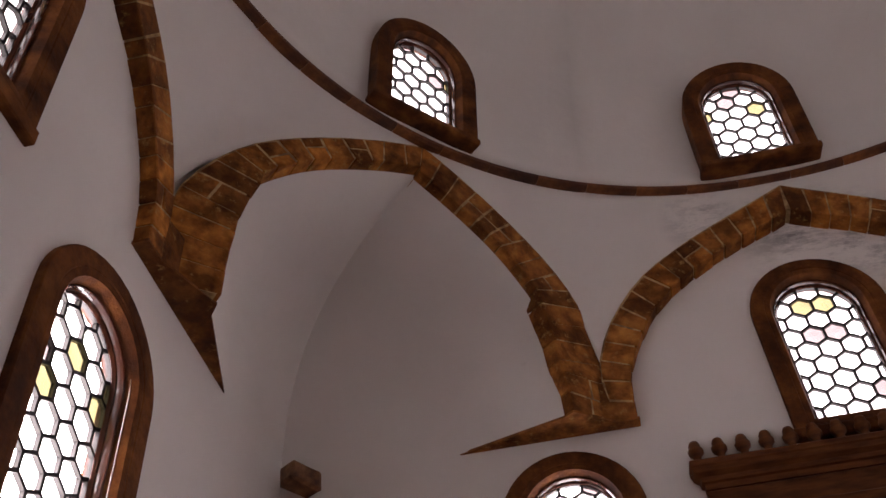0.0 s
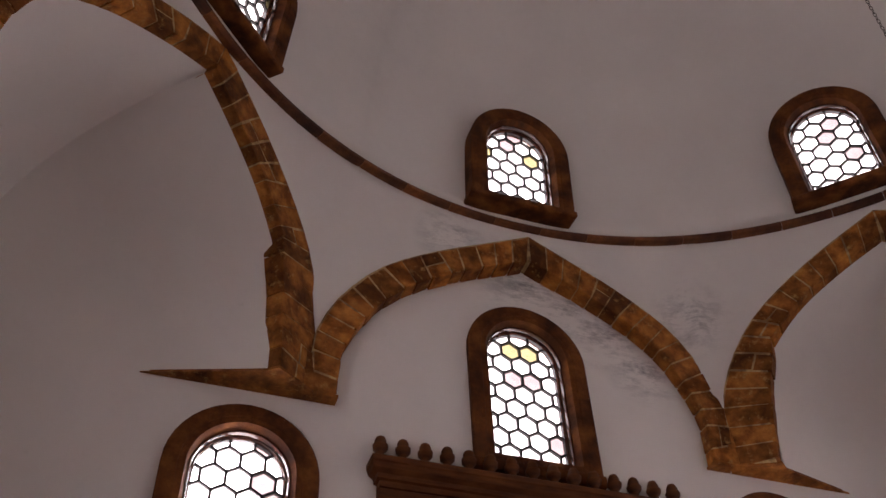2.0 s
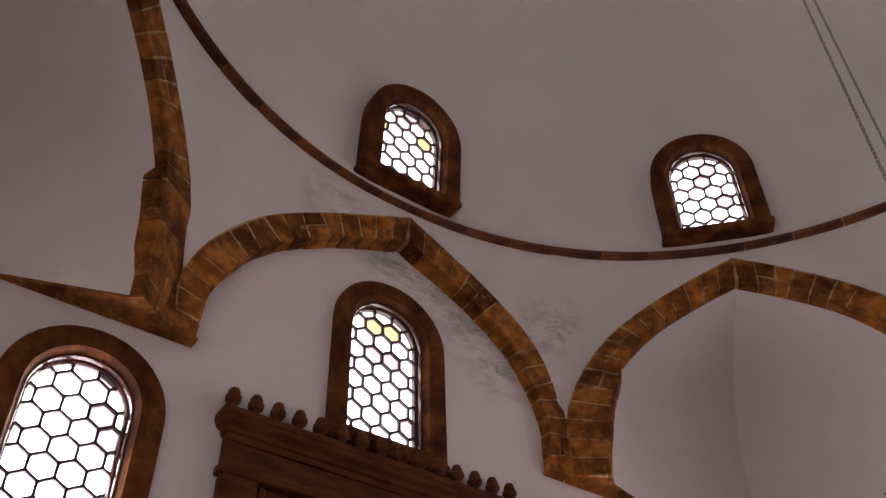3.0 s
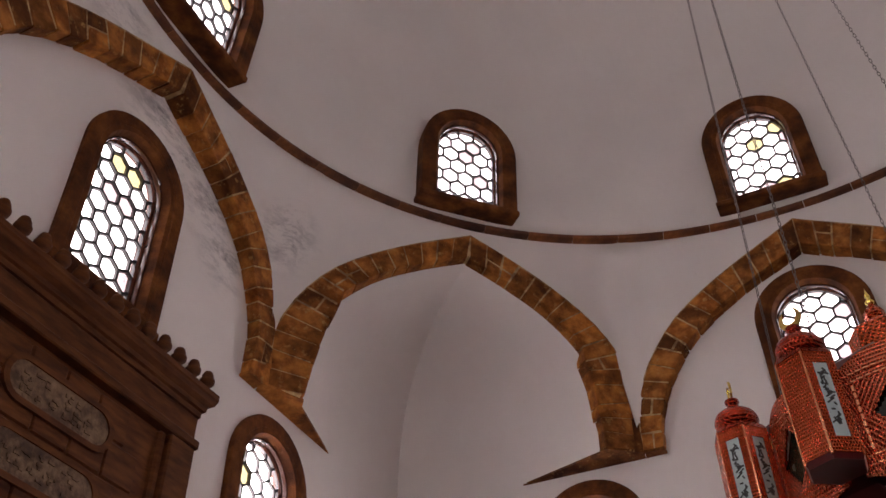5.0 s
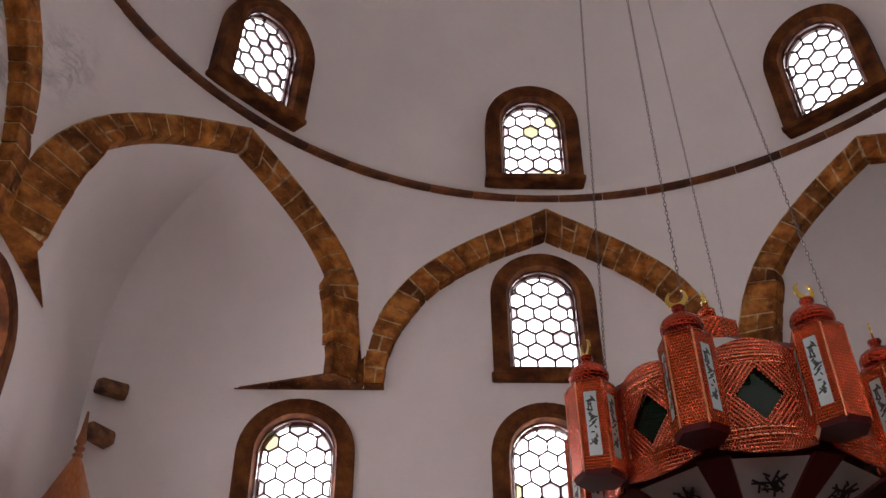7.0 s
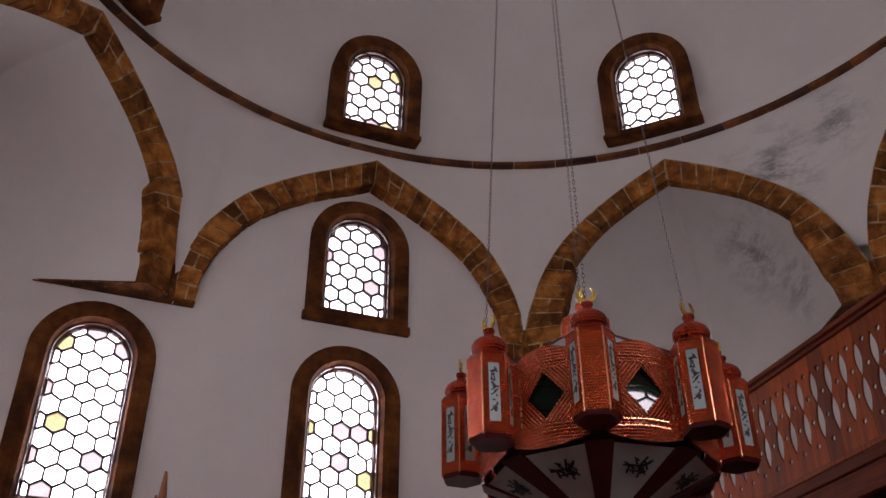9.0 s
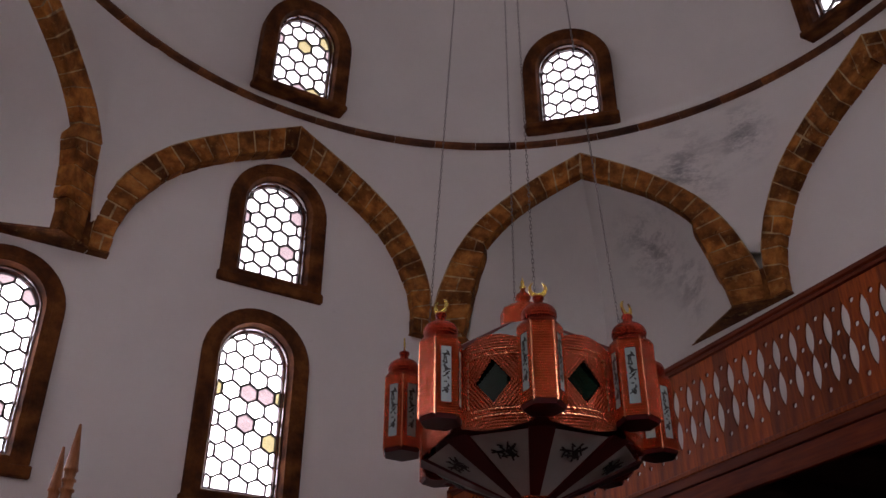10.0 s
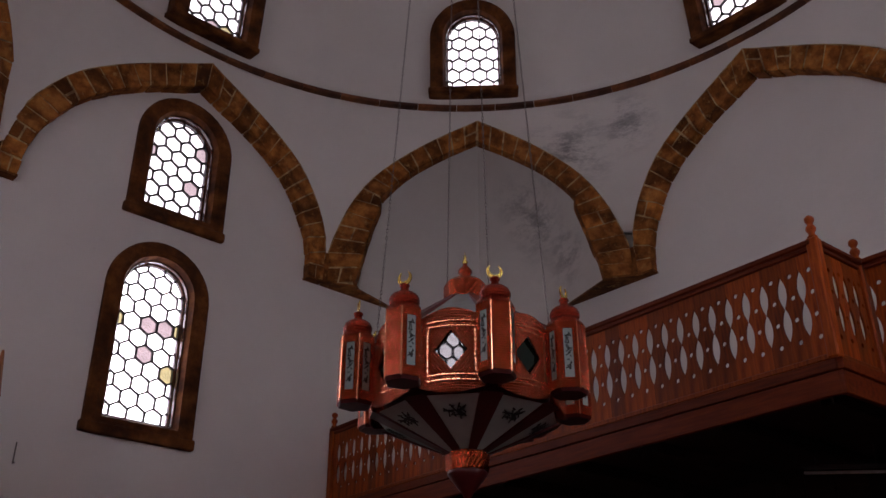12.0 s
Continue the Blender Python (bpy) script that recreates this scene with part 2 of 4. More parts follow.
def empty(name, m, label, category, group="", kind=""):
    ob = new(name)
    ob.empty_display_size = 0.1
    ob.matrix_basis = m
    return tagged(ob, label, category, group, kind)


def box_into(bm, c, s, m=None, bevel=0.0):
    """A box of size s about c, laid into bm."""
    r = bmesh.ops.create_cube(bm, size=1)
    vs = r["verts"]
    t = Matrix.Translation(c) @ Matrix.Diagonal((*s, 1))
    bmesh.ops.transform(bm, matrix=(m @ t) if m is not None else t, verts=vs)
    if bevel:
        es = list({e for v in vs for e in v.link_edges})
        bmesh.ops.bevel(bm, geom=es, offset=bevel, segments=1, affect="EDGES")


def box_mesh(name, c, s, mat, bevel=0.0):
    bm = bmesh.new()
    box_into(bm, c, s, None, bevel)
    return finish(bm, name, mat)


def lathe(name, profile, mat, seg=16, centre=(0, 0), smooth=True):
    """A turned body: profile rows (radius, z)."""
    verts, faces = [], []
    for r, z in profile:
        for i in range(seg):
            a = 2 * math.pi * i / seg
            verts.append((centre[0] + r * math.cos(a), centre[1] + r * math.sin(a), z))
    for j in range(len(profile) - 1):
        for i in range(seg):
            k = (i + 1) % seg
            faces.append((j * seg + i, j * seg + k, (j + 1) * seg + k, (j + 1) * seg + i))
    faces.append(tuple(range(seg))[::-1])
    faces.append(tuple((len(profile) - 1) * seg + i for i in range(seg)))
    me = mesh_of(name, verts, faces, mat)
    if smooth:
        for p in me.polygons:
            p.use_smooth = len(p.vertices) == 4
    return me


def prism(name, poly, y0, y1, mat, bevel=0.0):
    """A flat convex or plain outline in x, z, given depth from y0 to y1."""
    k = len(poly)
    verts = [(x, y0, z) for x, z in poly] + [(x, y1, z) for x, z in poly]
    faces = [tuple(range(k)), tuple(range(2 * k - 1, k - 1, -1))]
    faces += [(i, i + k, (i + 1) % k + k, (i + 1) % k) for i in range(k)]
    return mesh_of(name, verts, faces, mat)


def inside(p, poly):
    c, j = False, len(poly) - 1
    for i in range(len(poly)):
        a, b = poly[i], poly[j]
        if (a[1] > p[1]) != (b[1] > p[1]) and p[0] < (b[0] - a[0]) * (p[1] - a[1]) / (b[1] - a[1]) + a[0]:
            c = not c
        j = i
    return c


def sheet(name, outline, holes, extra, front, back, mat, smooth=False):
    """A plate with holes: outline and holes are loops in a plane, front and back turn a plane point into a place."""
    pts, edges = [], []
    for loop in (outline, *holes):
        k = len(pts)
        pts += [Vector(p) for p in loop]
        edges += [(k + i, k + (i + 1) % len(loop)) for i in range(len(loop))]
    pts += [Vector(p) for p in extra if inside(p, outline) and not any(inside(p, h) for h in holes)]
    vs, es, fs = delaunay_2d_cdt(pts, edges, [], 0, 1e-5)[:3]
    keep = []
    for f in fs:
        c = sum((vs[i] for i in f), Vector((0, 0))) / len(f)
        if inside(c, outline) and not any(inside(c, h) for h in holes):
            keep.append(tuple(f))
    count = {}
    for f in keep:
        for i in range(len(f)):
            e = (f[i], f[(i + 1) % len(f)])
            count[frozenset(e)] = (count.get(frozenset(e), (0, e))[0] + 1, e)
    k = len(vs)
    verts = [front(*v) for v in vs] + [back(*v) for v in vs]
    faces = keep + [tuple(i + k for i in reversed(f)) for f in keep]
    faces += [(e[1], e[0], e[0] + k, e[1] + k) for c, e in count.values() if c == 1]
    me = mesh_of(name, verts, faces, mat)
    if smooth:
        for p in me.polygons:
            p.use_smooth = len(p.vertices) == 3
    return me


def quarter(x, y, k):
    """(x, y) turned clockwise by k quarters, seen from above."""
    return ((x, y), (y, -x), (-x, -y), (-y, x))[k % 4]


def along(pts, n):
    """n + 1 even steps along a smooth curve through pts."""
    p = [Vector(q) for q in pts]
    p = [2 * p[0] - p[1]] + p + [2 * p[-1] - p[-2]]
    fine = []
    for i in range(1, len(p) - 2):
        a, b, c, d = p[i - 1:i + 3]
        for j in range(12):
            t = j / 12
            fine.append(0.5 * (2 * b + (c - a) * t + (2 * a - 5 * b + 4 * c - d) * t * t + (3 * b - a - 3 * c + d) * t ** 3))
    fine.append(p[-2])
    run = [0.0]
    for a, b in zip(fine, fine[1:]):
        run.append(run[-1] + (b - a).length)
    out = []
    for i in range(n + 1):
        s = run[-1] * i / n
        j = max(k for k in range(len(run)) if run[k] <= s + 1e-9)
        j = min(j, len(run) - 2)
        f = (s - run[j]) / max(run[j + 1] - run[j], 1e-9)
        out.append(fine[j].lerp(fine[j + 1], f))
    return out


# ---- sizes of the place ----
A = 5.0            # the octagon's apothem
WALL = (5.05, 5.05, 5.05, 5.17)    # distance of the north, east, south and west walls from the centre
FACE = 0.07        # the wall arches' faces stand this far inside the apothem
FOOT = 6.33        # height of the arches' feet
RING_R, RING_Z = 4.80, 8.88
DOME_H = 5.0
W_OUT, W_GLASS = 0.62, 0.37   # half widths of a window's stone frame and of its glass


def sill_rise(h):
    """Height of the glass over the frame's foot; the small dome windows have a thin sill."""
    return 0.25 if h > 1.7 else 0.115


def window_loop(d, h, seg=20):
    """The outline of a window h high; d runs from the frame's outer edge (0) to the glass (1)."""
    half = W_OUT + (W_GLASS - W_OUT) * d
    zc, zb = h - W_OUT + 0.015 * d, sill_rise(h) * d
    pts = [(-half, zb), (half, zb)]
    for i in range(seg + 1):
        a = math.pi * i / seg
        pts.append((half * math.cos(a), zc + half * math.sin(a)))
    return pts


def dome_r(z):
    t = min(max((z - RING_Z) / DOME_H, 0.0), 1.0)
    return RING_R * math.sqrt(max(1 - t ** 2.05, 0.0))


# windows: wall (quarter turns from north), along the wall, sill height, height
WALL_WINDOWS = [(0, 0.04, 5.90, 1.98), (0, -2.55, 3.85, 2.30), (0, 2.46, 3.85, 2.30),
                (1, 0.0, 6.42, 1.76), (1, -0.07, 3.86, 2.30), (1, -2.74, 3.89, 2.30),
                # the last west window is unseen, added to brighten the chandelier
                (3, -0.02, 5.88, 1.98), (3, 1.75, 3.60, 2.30), (3, -1.75, 3.60, 2.30)]
DOME_SILL, DOME_WIN = 8.97, 1.51

# ---- structure ----
names = ("wall_north", "wall_east", "wall_south", "wall_west")
for k in range(4):
    holes = [[(u + x, z0 + z) for x, z in window_loop(0.6, h)] for q, u, z0, h in WALL_WINDOWS if q == k]
    grid = [(-5 + 0.5 * i, 0.5 * j) for i in range(1, 20) for j in range(1, 19)]
    me = sheet(names[k], [(-5.2, 0), (5.2, 0), (5.2, 9.2), (-5.2, 9.2)], holes, grid,
               lambda u, z: (*quarter(u, WALL[k], k), z), lambda u, z: (*quarter(u * 1.1, 5.7, k), z), PLASTER)
    tagged(new(names[k], me), "whitewashed plaster wall with faint grey damp stains", "wall", kind="structure")

tagged(new("floor", box_mesh("floor", (0, 0, -0.15), (11.4, 11.4, 0.3), CARPET)), "dull red carpeted floor of the prayer hall", "floor", kind="structure")
tagged(new("ground", box_mesh("ground", (0, 0, -0.45), (400, 400, 0.3), ROOFING)), "pale bare ground outside the building", "ground", kind="structure")
# unseen slab, added to stop sky light leaking in behind the vaults
circle = [(5.0 * math.cos(2 * math.pi * i / 64), 5.0 * math.sin(2 * math.pi * i / 64)) for i in range(64)]
me = sheet("roof", [(-5.7, -5.7), (5.7, -5.7), (5.7, 5.7), (-5.7, 5.7)], [circle], [], lambda x, y: (x, y, 9.21), lambda x, y: (x, y, 9.5), ROOFING)
tagged(new("roof", me), "unseen flat slab round the dome, keeping sky light out", "roof", kind="structure")

# half outlines of the arches, foot to crown
WALL_OUT = [(2.07, FOOT), (2.07, 6.85), (2.0, 7.12), (1.85, 7.45), (1.52, 7.90), (1.05, 8.26), (0.55, 8.55), (0, 8.84)]
WALL_IN = [(1.84, FOOT), (1.80, 6.74), (1.67, 7.08), (1.40, 7.52), (1.06, 7.84), (0.60, 8.14), (0.3, 8.29), (0, 8.45)]
SQ_OUT = [(2.06, FOOT), (2.02, 6.80), (1.93, 7.15), (1.74, 7.55), (1.44, 7.95), (1.0, 8.31), (0.5, 8.62), (0, 8.87)]
SQ_IN = [(1.60, FOOT), (1.57, 6.6), (1.51, 7.1), (1.40, 7.45), (1.20, 7.71), (0.88, 7.99), (0.42, 8.26), (0, 8.46)]
SQ_WIDE = [(1.60, FOOT), (1.55, 6.6), (1.44, 7.1), (1.32, 7.46)]
N_HALF = 16


def arch_place(k8, u, r, z):
    """A place on the octagon's side k8 (eighths clockwise from north), u along it, r out from the centre."""
    a = math.pi / 4 * k8
    return (r * math.sin(a) + u * math.cos(a), r * math.cos(a) - u * math.sin(a), z)


def skew(k8, u):
    """The octagon's west side and the arches next to it lie a little farther out."""
    if k8 == 6:
        return 0.12
    if k8 in (5, 7):
        return 0.20 * max(0.0, (u if k8 == 5 else -u) / 2.07) ** 1.5
    return 0.0


def inset(k8, z):
    """The arches' faces lean in towards the ring."""
    return (0.12 if k8 % 2 == 0 else 0.14) * min(max((z - FOOT) / 2.4, 0.0), 1.0) ** 2


LEAN = (0.13, 0.12, 0.10, 0.02, -0.10, 0.0, -0.08, 0.09)    # how far each crown stands off its side's middle


def lean_of(k8, z):
    return LEAN[k8] * min(max((z - FOOT) / 2.5, 0.0), 1.0)


def face(k8):
    return FACE if k8 % 2 == 0 else 0.0


def half_line(k8, pts, side, back=False):
    """Half of an arch's outline on one side, with the irregularities of that arch."""
    su = {3: 0.955, 7: 1.08 if side < 0 else 1.06, 1: 1.0 if side < 0 else 1.05, 0: 1.02}.get(k8, 1.0)
    sz = {3: 0.970, 7: 1.032, 0: 1.012}.get(k8, 1.0)
    out = []
    for q in pts:
        f = min((q[1] - FOOT) / 0.8, 1.0)
        hump = math.sin(math.pi * min(max((q[1] - FOOT) / 2.5, 0.0), 1.0))
        wide = 0.06 * hump if back and side > 0 and k8 in (1, 7) else 0.0
        spread = {0: 0.035, 1: 0.05 if side < 0 else 0.0, 3: 0.035 if side < 0 else 0.0, 7: 0.03 if side < 0 else 0.0}.get(k8, 0.0)
        if k8 == 7 and side > 0 and not back:
            wide = -0.07 * hump
        rise = 0.12 * hump if k8 == 7 and side < 0 else (0.03 * hump if wide > 0 else 0.0)
        out.append(Vector((side * (q[0] * (1 + (su - 1) * f) + wide + spread * hump), FOOT + (q[1] - FOOT) * sz + rise + spread * hump + (0.035 * f if k8 % 2 and not back else 0.0))))
    for q in out:
        q[0] += lean_of(k8, q[1])
        q[1] -= (0.85 if k8 % 2 == 0 else 0.6) * inset(k8, q[1])
    return out


def out_height(k8, u):
    """Height of an arch's back over the point u of its side."""
    c = along(WALL_OUT if k8 % 2 == 0 else SQ_OUT, 60)
    best = c[0][1]
    for s in (-1, 1):
        line = [tuple(p) for p in half_line(k8, c, s, True)]
        for (a, za), (e, ze) in zip(line, line[1:]):
            if min(a, e) - 1e-9 <= u <= max(a, e) + 1e-9 and abs(a - e) > 1e-9:
                best = max(best, za + (ze - za) * (u - a) / (e - a))
    return best


# pendentive zone: from the backs of the eight arches to the ring
NA, NW = 24, 10
verts, faces = [], []
cols = []
for k8 in range(8):
    for i in range(NA):
        cols.append((k8, math.tan(math.pi / 8 * (2 * i / NA - 1))))
for k8, tn in cols:
    u = A * tn
    ze = out_height(k8, u) - 0.03
    r0 = math.hypot(A - face(k8) + 0.02 + skew(k8, u) - inset(k8, ze), u)
    a = math.pi / 4 * k8 + math.atan(tn)
    for j in range(NW + 1):
        w = j / NW
        r = r0 + (RING_R + 0.03 - r0) * w ** 1.5
        z = ze + (RING_Z + 0.03 - ze) * w
        verts.append((r * math.sin(a), r * math.cos(a), z))
n = len(cols)
for i in range(n):
    for j in range(NW):
        p, q = i * (NW + 1) + j, ((i + 1) % n) * (NW + 1) + j
        faces.append((p, q, q + 1, p + 1))
me = mesh_of("pendentives", verts, faces, PLASTER)
for p in me.polygons:
    p.use_smooth = True
ob = tagged(new("wall_pendentives", me), "whitewashed plaster pendentives between arches and dome ring", "pendentive", kind="structure")
mod = ob.modifiers.new("thick", "SOLIDIFY")
mod.thickness, mod.offset = 0.12, 1.0

# corner squinches: a vault between the arch, the two walls and a crease in the corner
for k in range(4):
    verts, faces = [], []
    NV, NU = 20, 16
    inn = along(SQ_IN, NV)
    west = WALL[3] if k == 3 else WALL[0]
    sk = lambda s, u: skew(7, u) if k == 3 else 0.0
    for side in (-1, 1):
        base = len(verts)
        left = 0.14 if side < 0 else 0.0
        foot = Vector(arch_place(1, side * 1.60, A + 0.11 + left + sk(side, side * 1.6), FOOT))
        corner = Vector((WALL[1], west, FOOT))
        tipv = Vector((3.60 if k == 3 else 3.47, west - 0.003, FOOT)) if side < 0 else Vector((WALL[1] - 0.003, 3.47, FOOT))
        kk = (2 * k + 1) % 8
        mine = half_line(kk, inn, side)
        tops = [half_line(kk, inn, e)[-1] for e in (-1, 1)]
        top_u, top_z = (tops[0][0] + tops[1][0]) / 2, (tops[0][1] + tops[1][1]) / 2
        crown = Vector(arch_place(1, top_u, A + 0.11 + sk(side, top_u) - inset(1, top_z), top_z))
        l1 = (tipv - foot).length
        l2 = (corner - tipv).length
        for j in range(NV + 1):
            v = min(max((inn[j][1] - FOOT) / (inn[-1][1] - FOOT), 0.0), 1.0)
            L = Vector(arch_place(1, mine[j][0], A + 0.11 + left * (1 - v) + sk(side, mine[j][0]) - inset(1, mine[j][1]), mine[j][1]))
            bend = 1 - math.sqrt(max(1 - v ** 2.6, 0))
            Rr = Vector((corner.x + (crown.x - corner.x) * bend, corner.y + (crown.y - corner.y) * bend, FOOT + (top_z - FOOT) * v + 0.10 * math.sin(math.pi * v)))
            for i in range(NU + 1):
                uu = i / NU
                s = uu * (l1 + l2)
                bt = foot.lerp(tipv, s / l1) if s < l1 else tipv.lerp(corner, (s - l1) / l2)
                dev = bt - foot.lerp(corner, uu)
                bulge = 0.35 * math.sin(math.pi * uu) * math.sin(math.pi * v) * 0.6
                p = L.lerp(Rr, uu) + dev * (1 - v ** 1.8)
                d = Vector((0.7071, 0.7071, 0))
                p = p + d * bulge * 0.6
                verts.append(Vector((min(p.x, WALL[1] - 0.004), min(p.y, west - 0.004), p.z)))
        for j in range(NV):
            for i in range(NU):
                p = base + j * (NU + 1) + i
                faces.append((p, p + 1, p + NU + 2, p + NU + 1))
    verts = [(*quarter(v.x, v.y, k), v.z) for v in verts]
    me = mesh_of("squinch", verts, faces, PLASTER)
    for p in me.polygons:
        p.use_smooth = len(p.vertices) == 4
    ob = tagged(new("wall_squinch", me), "whitewashed plaster squinch vault across the corner", "squinch", kind="structure")

# dome, with eight window openings
NT = 96
grid, holes = [], []
z_top = RING_Z + DOME_H
levels = [RING_Z + 0.2 * i for i in range(1, 13)] + [RING_Z + 2.4 + 0.2 * i for i in range(1, 12)]
for c in range(8):
    holes.append([(c * math.pi / 4 * 4.6 + x, DOME_SILL + z) for x, z in window_loop(0.6, DOME_WIN)])
S0 = -math.pi / 8 * 4.6
S1 = S0 + 2 * math.pi * 4.6
outline = [(S0, RING_Z)] + [(S0 + (S1 - S0) * i / NT, RING_Z) for i in range(1, NT + 1)] + [(S1, z) for z in levels] + \
          [(S1 - (S1 - S0) * i / NT, levels[-1]) for i in range(1, NT + 1)] + [(S0, z) for z in reversed(levels[:-1])]
grid = [(S0 + (S1 - S0) * i / NT, z) for i in range(1, NT) for z in levels[:-1]]


def dome_in(s, z):
    a, r = s / 4.6, dome_r(z)
    return (r * math.sin(a), r * math.cos(a), z)


def dome_out(s, z):
    a, r = s / 4.6, dome_r(z) + 0.35
    return (r * math.sin(a), r * math.cos(a), z + 0.02)


me = sheet("dome", outline, holes, grid, dome_in, dome_out, PLASTER, True)
bm = bmesh.new()
bm.from_mesh(me)
bmesh.ops.remove_doubles(bm, verts=bm.verts, dist=0.002)
bm.to_mesh(me)
bm.free()
tagged(new("ceiling_dome", me), "whitewashed plaster dome pierced by arched windows", "dome", kind="structure")
cap = [(dome_r(levels[-1]) + 0.36, levels[-1] - 0.02)] + [(max(dome_r(z), 0.02), z) for z in [levels[-1] + (z_top - levels[-1]) * f for f in (0.0, 0.3, 0.6, 0.85, 1.0)]]
tagged(new("ceiling_crown", lathe("crown", cap, PLASTER, NT)), "whitewashed plaster crown of the dome", "dome", kind="structure")


# ---- windows ----
def clip(poly, a, b):
    """poly cut to the left of the line a-b."""
    out = []
    side = lambda p: (b[0] - a[0]) * (p[1] - a[1]) - (b[1] - a[1]) * (p[0] - a[0])
    for i in range(len(poly)):
        p, q = poly[i], poly[(i + 1) % len(poly)]
        sp, sq = side(p), side(q)
        if sp >= 0:
            out.append(p)
        if sp * sq < 0:
            t = sp / (sp - sq)
            out.append((p[0] + (q[0] - p[0]) * t, p[1] + (q[1] - p[1]) * t))
    return out


def hex_cells(h):
    loop = window_loop(1.0, h, 16)
    wd, cells = 0.2, []
    R = wd / math.sqrt(3)
    for j in range(20):
        for i in range(-4, 5):
            cx, cz = wd * (i + 0.5 * (j % 2)), sill_rise(h) + 0.055 + 1.5 * R * j
            poly = [(cx + R * math.sin(math.pi / 3 * q), cz - R * math.cos(math.pi / 3 * q)) for q in range(6)]
            for a, b in zip(loop, loop[1:] + loop[:1]):
                if abs(a[0] - b[0]) + abs(a[1] - b[1]) > 1e-6 and poly:
                    poly = clip(poly, a, b)
            if len(poly) > 2:
                area = abs(sum(p[0] * q[1] - q[0] * p[1] for p, q in zip(poly, poly[1:] + poly[:1]))) / 2
                if area > 0.0015:
                    cells.append(poly)
    return cells


def window_meshes(h):
    stations = [(0.0, 0.20), (0.0, -0.045), (0.04, -0.055), (0.50, -0.055), (0.53, -0.048), (0.56, -0.050), (0.74, -0.046), (0.79, -0.02), (0.94, 0.07), (1.0, 0.085), (1.0, 0.17)]
    verts, faces = [], []
    loops = [window_loop(d, h) for d, _ in stations]
    k = len(loops[0])
    for lp, (_, y) in zip(loops, stations):
        verts += [(x, y, z) for x, z in lp]
    for j in range(len(stations) - 1):
        faces += [(j * k + i, j * k + (i + 1) % k, (j + 1) * k + (i + 1) % k, (j + 1) * k + i) for i in range(k)]
    frame_me = mesh_of("window_frame", verts, faces, FRAME_STONE)
    bm = bmesh.new()
    sill_high = 0.115 if h > 1.7 else 0.07
    box_into(bm, (0, 0.065, sill_high / 2 + 0.002), (1.29, 0.26, sill_high), None, 0.012)
    sill_me = finish(bm, "window_sill", FRAME_STONE)
    # casement: a thin moulded wooden frame round the glass
    st = [(0.86, 0.09), (0.865, 0.042), (0.885, 0.026), (0.91, 0.024), (0.935, 0.034), (0.95, 0.056), (0.955, 0.075), (1.0, 0.08), (1.04, 0.10), (1.05, 0.15)]
    verts, faces = [], []
    for d, y in st:
        verts += [(x, y, z) for x, z in window_loop(d, h)]
    for j in range(len(st) - 1):
        faces += [(j * k + i, j * k + (i + 1) % k, (j + 1) * k + (i + 1) % k, (j + 1) * k + i) for i in range(k)]
    case_me = mesh_of("casement", verts, faces, CASEMENT)
    # cames
    cells = hex_cells(h)
    seen, bm = set(), bmesh.new()
    for poly in cells:
        for a, b in zip(poly, poly[1:] + poly[:1]):
            key = frozenset(((round(a[0], 3), round(a[1], 3)), (round(b[0], 3), round(b[1], 3))))
            if len(key) < 2 or key in seen:
                continue
            seen.add(key)
            d = Vector((b[0] - a[0], 0, b[1] - a[1]))
            ln = d.length
            rot = d.to_track_quat("X", "Y").to_matrix().to_4x4()
            box_into(bm, (0, 0, 0), (ln + 0.012, 0.024, 0.031), Matrix.Translation(((a[0] + b[0]) / 2, 0.122, (a[1] + b[1]) / 2)) @ rot)
    came_me = finish(bm, "came_lattice", LEAD)
    panes = [(poly, prism("pane", poly, 0.120, 0.124, PANES[0])) for poly in cells]
    return frame_me, sill_me, case_me, came_me, panes


made = {}
window_no = [0]


def add_window(m, h, label):
    """A stone-framed arched window; m brings x along the wall, y out through it, z up."""
    if h not in made:
        made[h] = window_meshes(h)
    frame_me, sill_me, case_me, came_me, panes = made[h]
    window_no[0] += 1
    w = empty("window_%d" % window_no[0], m, label, "window", "arched windows", "structure")
    part("window_frame", frame_me, w)
    part("window_sill", sill_me, w)
    part("casement", case_me, w, "dark red-brown wooden casement")
    part("came_lattice", came_me, w, "black hexagonal lead lattice")
    rnd = random.Random(window_no[0] * 7)
    for poly, me in panes:
        r = rnd.random() * (0.7 if sum(q[1] for q in poly) / len(poly) > 0.55 * h else 2.6)
        kind = 1 if r < 0.055 else (2 if r < 0.115 else 0)
        p = part("pane", me, w)
        if kind:
            p.data = me.copy()
            p.data.materials[0] = (LOW_PANES if h > 2.2 else PANES)[kind]
    sky_me = prism("sky_panel", [(-0.43, sill_rise(h) - 0.05), (0.43, sill_rise(h) - 0.05), (0.43, h - 0.19), (-0.43, h - 0.19)], 0.215, 0.225, LOW_DAYLIGHT if h > 2.2 else DAYLIGHT)
    ob = tagged(new("backdrop_sky", sky_me), "bright overcast sky outside the window", "sky", kind="structure")
    ob.matrix_basis = m


